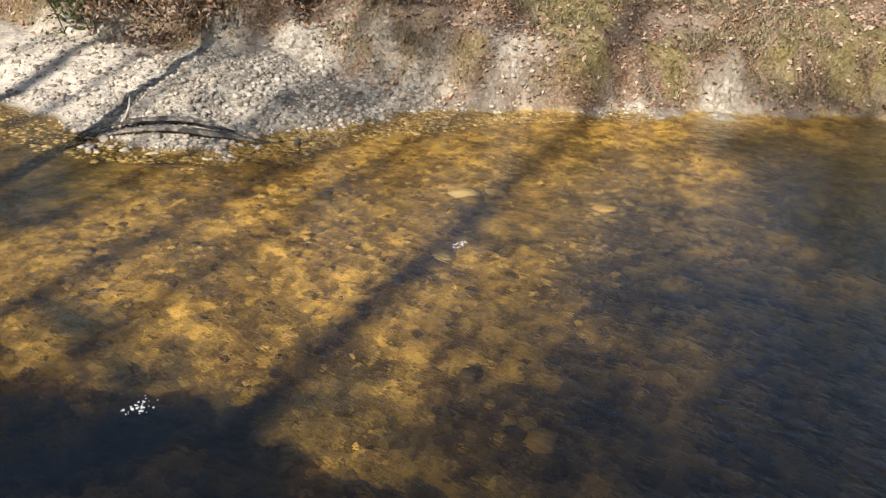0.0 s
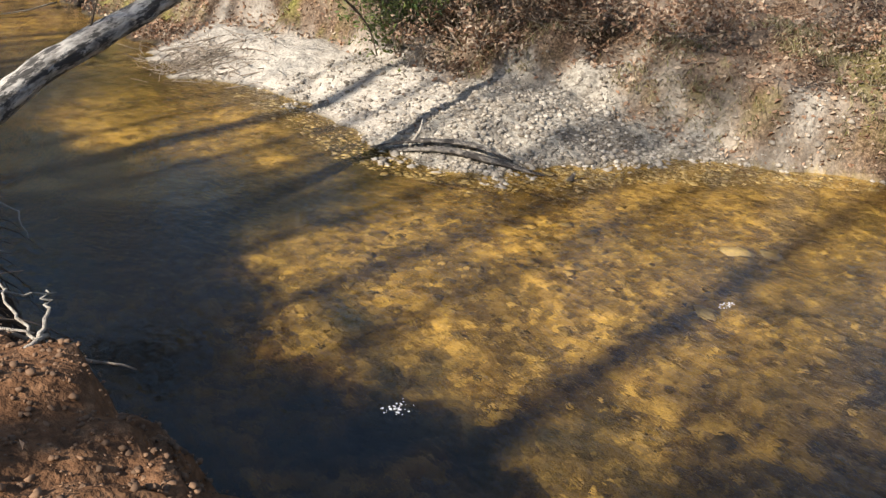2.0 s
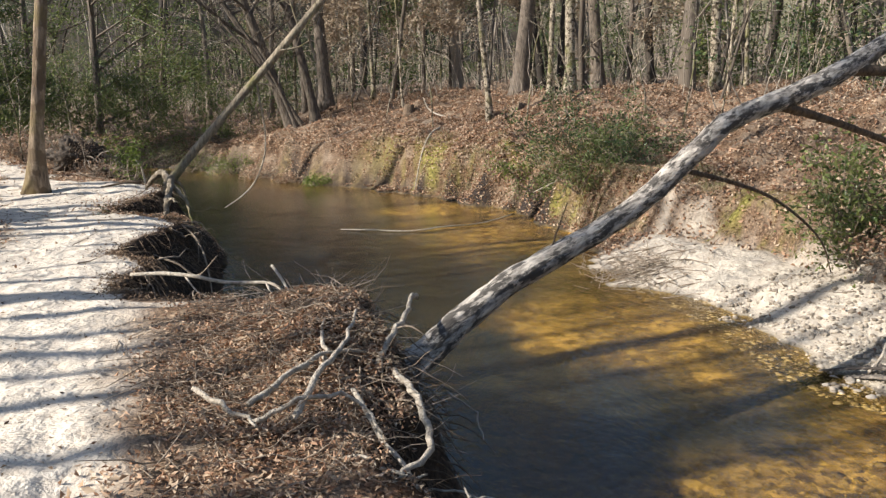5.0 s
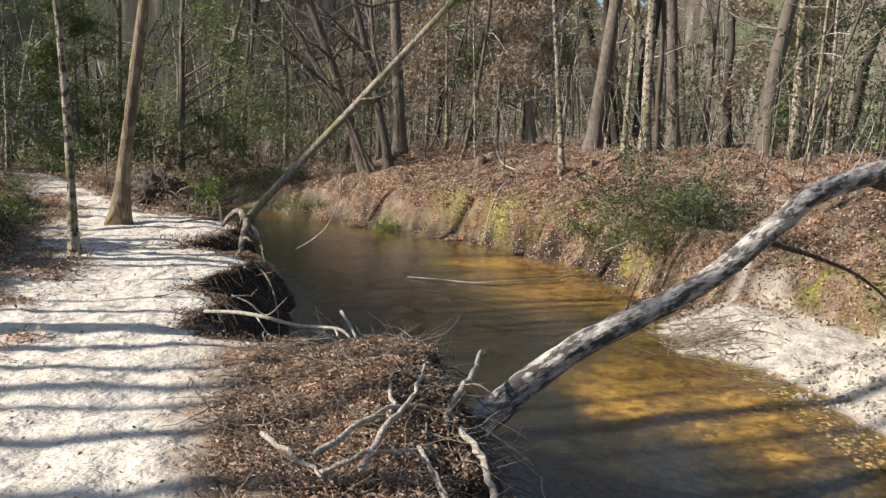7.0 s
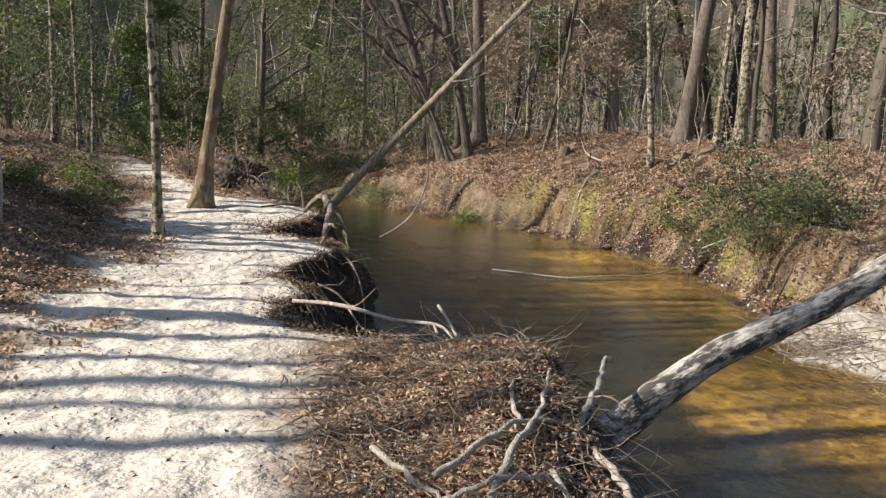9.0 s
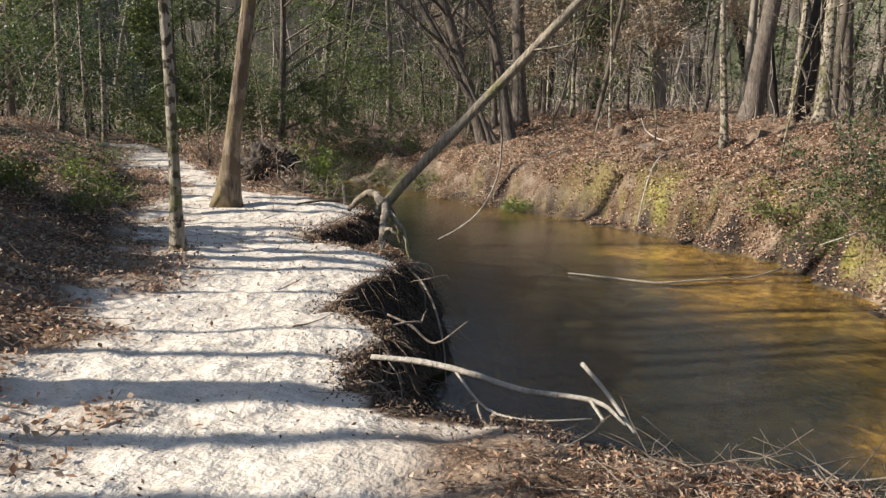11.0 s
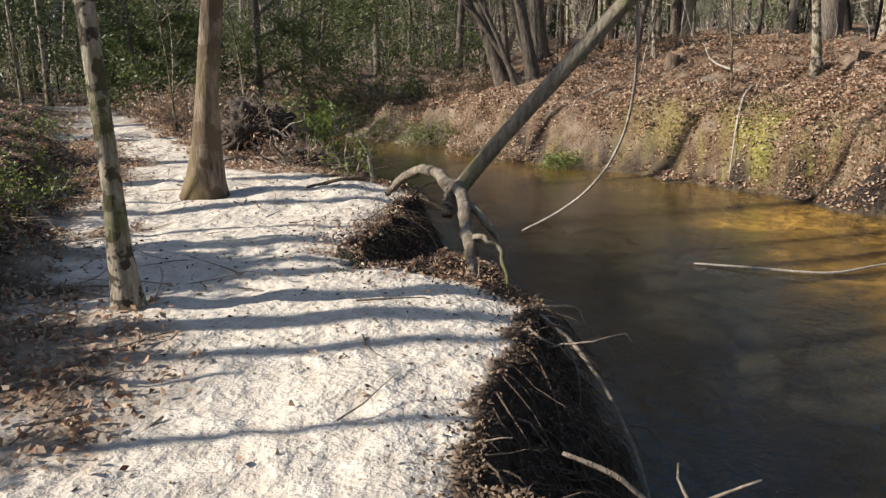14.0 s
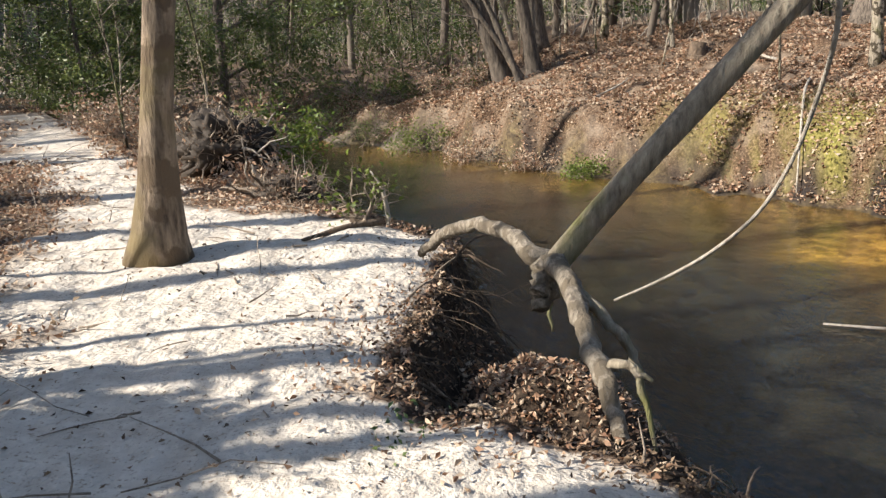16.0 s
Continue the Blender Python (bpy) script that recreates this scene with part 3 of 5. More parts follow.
# trees of the far bank: x, y, height, radius, lean x, bark
FAR = [(-1.75, 30.2, 17, 0.24, -0.06, 0), (-1.0, 33, 15, 0.09, 0.01, 0), (-2.65, 32, 14, 0.10, -0.08, 0), (-0.16, 30, 12, 0.07, -0.03, 2), (1.76, 32, 13, 0.08, 0.0, 0),
       (2.95, 22.6, 11, 0.085, -0.10, 2), (4.3, 26.0, 18, 0.25, 0.11, 0), (5.35, 23.6, 14, 0.15, -0.01, 2), (5.0, 24.8, 12, 0.09, 0.03, 2), (7.16, 27.2, 17, 0.21, -0.08, 0), (7.3, 30, 14, 0.1, 0.0, 0),
       (9.8, 24.2, 15, 0.16, -0.02, 2), (10.4, 23.4, 10, 0.07, -0.03, 2), (9.0, 30, 13, 0.09, 0.02, 0), (11.9, 27, 13, 0.1, -0.02, 0), (3.4, 29, 12, 0.06, 0.06, 2), (0.8, 27, 9, 0.045, -0.05, 2),
       (8.6, 20.5, 9, 0.05, 0.04, 2), (13.5, 21, 15, 0.16, 0.02, 0), (-4.2, 34, 15, 0.13, 0.05, 0), (12.2, 14.5, 16, 0.2, 0.02, 0), (15, 9, 16, 0.22, -0.02, 0), (10.6, 9.6, 12, 0.1, 0.03, 2)]
for fx, fy, fh, fr, fl, fb in FAR:
    tree(fx, fy, fh, fr, (fl, rng.uniform(-0.03, 0.03)), (M_BARK, M_BARK_WARM, M_BARK_PALE)[fb], ("tall dark grey tree", "thick brown tree with broad flared base", "slim pale grey tree")[fb] + " on the leafy far bank", limbs=8, first=0.3, group="far bank trees")

# trees of the near side, west of the path, whose shadows cross the sand and the creek
WEST = [(-10.5, 2.3, 16, 0.20), (-12.5, 3.55, 17, 0.11), (-11.2, 3.68, 17, 0.10), (-12.0, 4.25, 17, 0.13), (-9.6, 5.0, 15, 0.10), (-11.4, 5.8, 17, 0.12), (-8.4, 7.66, 13, 0.22), (-9.8, 7.12, 14, 0.12), (-9.0, 6.4, 13, 0.07), (-8.9, 8.45, 12, 0.08), (-8.0, 9.0, 9, 0.04),
        (-8.6, 10.2, 11, 0.05), (-9.4, 11.06, 13, 0.08), (-8.7, 11.52, 11, 0.14), (-9.2, 12.06, 12, 0.09), (-9.9, 12.55, 12, 0.10), (-10.5, 12.8, 14, 0.10), (-9.6, 13.5, 12, 0.14), (-10.4, 15.1, 14, 0.11), (-10.2, 16.6, 12, 0.12), (-11.5, 18.5, 15, 0.2), (-13, 21.2, 15, 0.18),
        (-14.5, 24, 16, 0.2), (-12.5, -1.5, 16, 0.2), (-10.5, -3.5, 15, 0.18)]
for wx, wc, wh, wr in WEST:
    tree(wx, wc + 0.21 * wx, wh, wr, (rng.uniform(-0.02, 0.02), rng.uniform(-0.02, 0.02)), M_BARK, "upright grey-brown tree on the leafy bank beside the path", limbs=4 if wc < 6.5 else 8 if wc < 7.7 else 6, first=0.62, group="path bank trees")

# unseen evergreens, added behind the path to dapple the riffle with shade
for hx, hy, hh, hr in [(-9.0, -2.4, 11, 0.13), (-8.8, -3.2, 11, 0.12), (-8.2, -3.9, 11, 0.14), (-9.8, -5.8, 12, 0.14)]:
    tree(hx, hy, hh, hr, (0, 0), M_BARK, "unseen evergreen tree with dense boughs, added to shade the riffle", crown="green", limbs=16, first=0.35, group="evergreen trees")
# another unseen tree, its crown added for the broad shadow on the water
tree(-12.4, 2.95, 14, 0.10, (0, 0), M_BARK, "unseen slim evergreen tree, added to shade the creek with its high crown", crown="green", limbs=7, first=0.72, group="evergreen trees")
# low evergreens added out of view to darken the left bank with their shade
for hx, hy, hh, hr in [(-7.9, 8.3, 1.5, 0.03), (-8.1, 9.7, 1.5, 0.03), (-8.3, 11.0, 1.5, 0.03)]:
    tree(hx, hy, hh, hr, (0, 0), M_BARK, "unseen young bushy evergreen, added to shade the leafy bank", crown="green", limbs=12, first=0.15, group="young evergreens")
# slim trees on the leafy bank left of the path
for hx, hy, hh, hr in [(-10.5, 33, 13, 0.15), (-14.5, 37, 14, 0.16), (-19, 35, 13, 0.15), (-16.8, 26.5, 11, 0.12), (-22, 29, 12, 0.14), (-12.8, 29.2, 7, 0.07), (3.2, 36, 12, 0.12), (12.5, 30, 11, 0.1)]:
    tree(hx, hy, hh, hr, (rng.uniform(-0.03, 0.03), 0), M_BARK, "tall evergreen tree with dark green boughs near the ground", crown="green", limbs=20, first=0.08, group="evergreen trees")
for hx, hy, hh, hr in [(0.6, 34.5, 9, 0.08), (-3.4, 36, 10, 0.08), (6.2, 33, 8, 0.06), (-0.9, 31.5, 7, 0.05), (2.2, 29.5, 6, 0.04), (10.5, 28, 7, 0.05)]:
    tree(hx, hy, hh, hr, (rng.uniform(-0.03, 0.03), 0), M_BARK_PALE, "young beech still holding tan dead leaves", crown="tan", limbs=14, first=0.15, group="beeches")
for lx, ly, lh, lr in [(-8.0, 11.9, 6, 0.04), (-8.35, 12.3, 6, 0.05), (-9.2, 13.6, 7, 0.035), (-15.5, 27, 12, 0.13), (-14.6, 27.8, 11, 0.08), (-12.8, 23.5, 8, 0.05)]:
    tree(lx, ly, lh, lr, (rng.uniform(-0.06, 0.06), 0), M_BARK_PALE, "slim pale tree on the leafy bank", limbs=6, first=0.35, group="bank saplings")

# leaning tree over the creek, held by its own roots
lean_tree = thing("leaning_tree", -3.32, 12.88, 0.3, "mossy tree leaning far over the creek from its exposed roots", "tree")
s = Soup()
lean_line = bezier([(-3.28, 12.88, 0.24), (-2.88, 12.88, 0.72), (-1.53, 12.89, 2.19), (0.48, 12.9, 4.42), (2.7, 12.95, 7.0), (4.0, 13.0, 9.0)], 6)
s.tube(lean_line, [0.066, 0.062, 0.058, 0.05, 0.04, 0.02], 10, 0.05)
part("trunk", s, M_BARK_MOSSY, lean_tree)
for f in range(14):
    s = Soup()
    p = lean_line[12 + int(f * 1.2)] if 12 + int(f * 1.2) < len(lean_line) else lean_line[-2]
    branchy(s, p, (rng.uniform(-0.5, 1), rng.uniform(-1, 1), rng.uniform(0.2, 1)), rng.uniform(0.8, 1.8), 0.02, 1)
    part("branch", s, M_BARK_MOSSY, lean_tree)
for line, r in (([(-3.22, 12.9, 0.34), (-3.2, 12.7, 0.33), (-3.14, 12.35, 0.20), (-3.1, 12.0, 0.06), (-3.08, 11.75, -0.06)], [0.065, 0.05, 0.046, 0.044, 0.028]),
                ([(-3.22, 12.9, 0.3), (-3.38, 13.15, 0.38), (-3.55, 13.6, 0.37), (-3.75, 13.95, 0.26), (-3.95, 14.2, 0.05)], [0.065, 0.045, 0.042, 0.042, 0.03]),
                ([(-3.24, 12.88, 0.32), (-3.28, 12.8, 0.22), (-3.3, 12.74, 0.14)], [0.06, 0.07, 0.04]),
                ([(-3.15, 12.6, 0.28), (-2.98, 12.45, 0.12), (-2.88, 12.4, -0.1), (-2.82, 12.3, -0.4)], [0.03, 0.026, 0.02, 0.01]),
                ([(-3.4, 13.2, 0.38), (-3.3, 13.4, 0.28), (-3.2, 13.55, 0.05), (-3.15, 13.6, -0.3)], [0.03, 0.024, 0.018, 0.01]),
                ([(-3.1, 12.1, 0.1), (-3.02, 12.0, 0.16), (-2.93, 11.95, 0.1)], [0.025, 0.018, 0.008])):
    s = Soup()
    pts = bezier(line, 6)
    pts[1:-1] += rng.normal(0, 0.009, pts[1:-1].shape)
    s.tube(pts, r, 9, 0.16)
    part("root", s, M_BARK_MOSSY if r[0] < 0.06 else M_GNARL, lean_tree)

# crooked dark trees leaning left over the bend
for bx, by, dx, hh, rr in [(-2.7, 27.3, -0.36, 11, 0.19), (-2.5, 27.9, -0.58, 9, 0.14), (-2.0, 27.9, -0.25, 12, 0.16), (-2.5, 26.0, -0.5, 5, 0.07), (-2.3, 27.0, -0.75, 6, 0.07)]:
    tree(bx, by, hh, rr, (dx, rng.uniform(-0.05, 0.05)), M_BARK_DARK, "crooked dark tree leaning over the creek bend", limbs=11, first=0.2, group="bend trees", curve=0.6)

# ---- woods beyond, as one mass ----
def woods_places(count, near, far):
    d, a = rng.uniform(0, 1, count * 4) ** 0.7 * (far - near) + near, rng.uniform(-1.9, 1.9, count * 4)
    x, y = -1 + np.sin(a) * d, 8 + np.cos(a) * d
    east, west = side_distance(x, y, FOOT, -1), side_distance(x, y, VERGE, 1)
    ok = np.flatnonzero((east > 4.5) | ((y > 33) & (x < -13)) | ((west > 2.5) & (y > 17)) | (west > 9))[:count]
    return zip(x[ok], y[ok], ground_z(x[ok], y[ok]), d[ok])


s, tw, lf_g, lf_t, sprays = Soup(), Soup(), [], [], []
for x, y, base, d in woods_places(1150, 14, 85):
    hgt, r = rng.uniform(6, 11.5), rng.choice([0.03, 0.045, 0.07, 0.12, 0.2], p=[0.3, 0.3, 0.2, 0.13, 0.07])
    line = wander((x, y, base - 0.1), (rng.normal(0, 0.13), rng.normal(0, 0.1), 1), hgt, 9, 0.055)
    s.tube(line, [r * 1.25, r, r * 0.8, r * 0.35], 6, caps=False)
    for _ in range(11 if d < 45 else 5):
        f = rng.uniform(0.08, 0.9)
        p = np.array([np.interp(f, np.linspace(0, 1, 10), line[:, c]) for c in range(3)])
        ang = rng.uniform(0, 2 * math.pi)
        tl = wander(p, (math.cos(ang), math.sin(ang), rng.uniform(-0.1, 0.8)), rng.uniform(0.7, 3.0), 4, 0.24)
        tw.tube(tl, [max(0.014, r * 0.25), 0.005], 3, caps=False)
        k = rng.uniform()
        if k < 0.10 + 0.08 * (x < -5):
            lf_g.append(tl[1:])
        elif k > 0.93:
            lf_t.append(tl[1:])
# brushwood: many slim stems from the ground, fanning out
for x, y, base, d in woods_places(5600, 13, 62):
    line = wander((x, y, base - 0.05), (rng.normal(0, 0.42), rng.normal(0, 0.42), 1), rng.uniform(0.6, 3.6), 5, 0.17)
    tw.tube(line, [rng.uniform(0.007, 0.02), 0.004], 3, caps=False)
    if rng.uniform() < 0.08 + 0.06 * (x < -5):
        lf_g.append(line[2:])
    elif rng.uniform() < 0.07:
        lf_t.append(line[2:])
# understorey evergreens: flat sprays in tiers round a slim stem
for x, y, base, d in woods_places(280, 15, 48):
    if x > -4 and rng.uniform() < 0.35:
        continue
    hgt = rng.uniform(1.2, 7.0)
    line = wander((x, y, base - 0.05), (rng.normal(0, 0.08), rng.normal(0, 0.08), 1), hgt, 6, 0.05)
    s.tube(line, [0.03, 0.01], 5, caps=False)
    for f in np.linspace(0.12, 1.0, int(4 + hgt * 1.7)):
        p = np.array([np.interp(f, np.linspace(0, 1, 7), line[:, c]) for c in range(3)])
        ang, reach = rng.uniform(0, 2 * math.pi), (1.15 - 0.75 * f) * rng.uniform(0.6, 1.5) * min(1.0, hgt / 3)
        tl = wander(p, (math.cos(ang), math.sin(ang), rng.uniform(-0.15, 0.2)), reach, 4, 0.12, -0.02)
        tw.tube(tl, [0.01, 0.004], 3, caps=False)
        sprays.append(tl[1:])
tagged(part("woods", s, M_WOODS), "dense bare winter woods of slim trunks", "woods", kind="stuff")
tagged(part("woods_twigs", tw, M_TWIG_PALE), "fine bare twigs and brushwood of the winter woods", "twigs", kind="stuff")
for name, pts, mat, lab, per, lay in (("woods_evergreen_foliage", lf_g[::2] + sprays[::3], M_HOLLY, "dark green evergreen foliage in the woods", 22, 0.10),
                                      ("woods_green_sprays", lf_g[1::2] + sprays[1::3] + sprays[2::3], M_SPRAY, "sunlit yellow-green foliage sprays in the woods", 22, 0.10),
                                      ("woods_tan_foliage", lf_t, M_BEECH, "tan dead beech leaves hanging in the woods", 20, 0.2)):
    c = np.repeat(np.concatenate(pts), per, 0)
    s = Soup()
    s.leaves(c + rng.normal(0, 0.27, c.shape) * np.array([1, 1, lay / 0.27]), 0.12, up=0.7)
    tagged(part(name, s, mat), lab, "foliage", kind="stuff")


def backdrop_material():
    m, n, l, b = material("distant_woods")
    mp = n.new("ShaderNodeMapping")
    mp.inputs["Scale"].default_value = (1, 1, 0.12)
    l.new(place(n), mp.inputs[0])
    col = ramp(n, l, tex_noise(n, l, 0.9, 6, mp.outputs[0], 0.7), [(0.3, (0.03, 0.027, 0.02)), (0.5, (0.13, 0.11, 0.085)), (0.72, (0.36, 0.31, 0.25))])
    col = mix(n, l, ramp(n, l, tex_noise(n, l, 0.12, 4, place(n)), [(0.45, (0, 0, 0)), (0.62, (0.8, 0.8, 0.8))]), col, (0.10, 0.12, 0.06))
    l.new(col, b.inputs["Base Color"])
    b.inputs["Roughness"].default_value = 1.0
    return m


ring_v, ring_f, ring_n = [], [], 720
for i in range(ring_n):
    a = i * 2 * math.pi / ring_n
    r = 100 + 6 * math.sin(a * 7)
    ring_v += [(r * math.sin(a), 8 + r * math.cos(a), -1.0), (r * math.sin(a), 8 + r * math.cos(a), 20 + 1.5 * math.sin(a * 23) + 4 * rng.uniform() ** 2)]
    j = (i + 1) % ring_n
    ring_f.append((2 * i, 2 * j, 2 * j + 1, 2 * i + 1))
ring = bpy.data.meshes.new("backdrop")
ring.from_pydata(ring_v, [], ring_f)
ring.materials.append(backdrop_material())
tagged(new("backdrop", ring), "grey-green wall of distant woods", "woods", kind="structure")


# ---- fallen log and its torn root mound ----
log = thing("fallen_log", 0.0, 5.65, -0.15, "weathered grey fallen log slanting from its root mound over the creek", "log")
s = Soup()
log_line = bezier([(-0.3, 5.35, -0.40), (0.09, 5.62, -0.16), (0.72, 6.0, 0.23), (1.68, 6.47, 0.61), (2.25, 6.75, 0.97), (2.8, 7.01, 1.33), (3.73, 7.46, 1.6), (4.78, 7.97, 2.04), (6.4, 8.75, 2.65), (8.2, 9.6, 3.2), (10.4, 10.7, 3.4)], 9)
log_line[8:] += rng.normal(0, 0.006, log_line[8:].shape)
s.tube(log_line, [0.15, 0.11, 0.092, 0.086, 0.09, 0.085, 0.10, 0.085, 0.08, 0.06, 0.04], 16, 0.045)
part("trunk", s, M_LOG, log)
for line, r in (([(3.3, 7.25, 1.45), (3.9, 7.45, 1.3), (4.6, 7.75, 1.1), (5.4, 8.1, 0.85), (6.3, 8.5, 0.55)], [0.05, 0.035, 0.03, 0.022, 0.012]),
                ([(4.1, 7.65, 1.75), (4.7, 7.75, 1.72), (5.4, 8.0, 1.66), (6.3, 8.35, 1.5)], [0.055, 0.05, 0.04, 0.02]),
                ([(2.3, 6.78, 0.95), (2.8, 6.9, 0.82), (3.3, 7.1, 0.62), (3.8, 7.3, 0.25), (4.0, 7.4, -0.1)], [0.022, 0.018, 0.014, 0.01, 0.006]),
                ([(7.0, 9.0, 2.8), (7.6, 9.7, 2.2), (8.2, 10.2, 1.2), (8.6, 10.5, 0.5)], [0.06, 0.05, 0.04, 0.02]),
                ([(1.1, 6.2, 0.45), (1.16, 6.22, 0.62), (1.22, 6.2, 0.8)], [0.008, 0.006, 0.003])):
    s = Soup()
    s.tube(bezier(line, 5), r, 7, 0.06)
    part("branch", s, M_ROOT, log)

mound = thing("root_mound", -0.7, 5.0, 0.0, "mound of torn roots, soil and dead leaves at the bank edge", "root mound")
MOUND_ROOTS = [([(-0.25, 4.75, 0.0), (-0.15, 5.05, 0.14), (-0.02, 5.55, 0.17), (0.03, 5.8, 0.22), (0.08, 5.9, 0.2)], 0.028),
               ([(-0.62, 3.95, 0.12), (-0.52, 4.35, 0.2), (-0.40, 4.7, 0.24), (-0.34, 5.2, 0.3)], 0.026),
               ([(-0.85, 4.1, 0.14), (-0.66, 4.35, 0.2), (-0.50, 4.65, 0.2), (-0.28, 4.9, 0.12)], 0.024),
               ([(-0.50, 4.6, 0.18), (-0.54, 4.85, 0.24), (-0.53, 5.1, 0.28)], 0.02),
               ([(-1.15, 4.3, 0.16), (-0.95, 4.05, 0.15), (-0.78, 3.85, 0.13)], 0.022),
               ([(-0.8, 3.9, 0.13), (-0.6, 4.0, 0.18), (-0.35, 4.15, 0.14), (-0.2, 4.0, 0.0)], 0.018),
               ([(-0.35, 4.35, 0.1), (-0.22, 4.05, -0.02), (-0.02, 3.75, -0.2), (0.1, 3.5, -0.4)], 0.02),
               ([(-0.12, 4.75, 0.05), (-0.02, 4.45, 0.0), (0.03, 4.15, -0.06), (0.0, 3.92, -0.1), (-0.12, 3.74, -0.1), (-0.2, 3.55, -0.2)], 0.03),
               ([(-0.5, 3.7, -0.08), (-0.36, 3.6, -0.06), (-0.2, 3.54, -0.05), (-0.05, 3.52, -0.1)], 0.015),
               ([(-0.46, 3.85, -0.05), (-0.3, 3.72, 0.0), (-0.12, 3.7, -0.08), (0.0, 3.78, -0.12)], 0.014),
               ([(-0.1, 5.1, -0.3), (0.18, 5.3, -0.3), (0.36, 5.05, -0.33), (0.40, 4.8, -0.42)], 0.010),
               ([(-0.1, 4.6, -0.3), (0.1, 4.65, -0.3), (0.24, 4.5, -0.38)], 0.008),
               ([(-0.1, 4.1, -0.35), (0.15, 4.0, -0.33), (0.40, 3.95, -0.36)], 0.010),
               ([(-0.95, 2.3, -0.1), (-0.35, 2.56, -0.08), (-0.1, 2.77, -0.07), (0.1, 2.92, -0.07), (0.24, 3.04, -0.08)], 0.028),
               ([(0.2, 3.0, -0.08), (0.26, 3.12, 0.0), (0.27, 3.17, 0.04)], 0.012),
               ([(0.2, 3.02, -0.08), (0.15, 3.2, -0.02), (0.13, 3.36, 0.02)], 0.010),
               ([(-0.5, 3.0, -0.05), (-0.3, 3.12, 0.0), (-0.15, 3.24, 0.02), (0.02, 3.14, -0.03), (0.2, 3.06, -0.07)], 0.014)]
for line, r in MOUND_ROOTS:
    s = Soup()
    pts = bezier(line, 5)
    pts[1:-1] += rng.normal(0, 0.008, pts[1:-1].shape)
    s.tube(pts, [r * 0.72, r * 0.62, r * 0.35], 7, 0.12)
    part("root", s, M_DRIFT, mound)
s = Soup()
for _ in range(900):
    x, y = rng.normal(-0.75, 0.5), rng.normal(4.9, 0.85)
    if x > 0.1 or y < 3.3 or y > 6.7 or x < mound_edge(y):
        continue
    a = rng.uniform(0, 2 * math.pi)
    s.tube(wander((x, y, gz(x, y) + rng.uniform(0, 0.08)), (math.cos(a), math.sin(a), rng.normal(0.02, 0.12)), rng.uniform(0.15, 0.5), 4, 0.22), [rng.uniform(0.002, 0.006), 0.0015], 3, caps=False)
tagged(part("rootlets", s, M_TWIG, mound), kind="stuff")
s = Soup()
x, y = rng.normal(-0.65, 0.5, 22000), rng.normal(5.1, 0.95, 22000)
keep = (side_distance(x, y, LIP, -1) < 0.12) & (y > 3.2) & (y < 7.0) & (x > mound_edge(y) + rng.normal(0, 0.12, len(x)))
x, y = x[keep], y[keep]
s.leaves(np.stack([x, y, ground_z(x, y) + rng.uniform(0, 0.05, len(x))], 1), 0.036, up=0.6, narrow=0.36)
tagged(part("dead_leaves", s, M_LITTER, mound), kind="stuff")

# ---- roots hanging from the lip of the near bank ----
def outward(x, y):
    e = 0.05
    g = np.array([float(side_distance(np.array([x + e]), np.array([y]), LIP, -1)[0] - side_distance(np.array([x - e]), np.array([y]), LIP, -1)[0]),
                  float(side_distance(np.array([x]), np.array([y + e]), LIP, -1)[0] - side_distance(np.array([x]), np.array([y - e]), LIP, -1)[0])])
    return g / (np.linalg.norm(g) + 1e-9)


lip_pts = np.array([np.array(a) + (np.array(b) - np.array(a)) * t for a, b in zip(LIP[:-1], LIP[1:]) for t in np.linspace(0, 1, 12, endpoint=False) if 3.0 < a[1] < 22])
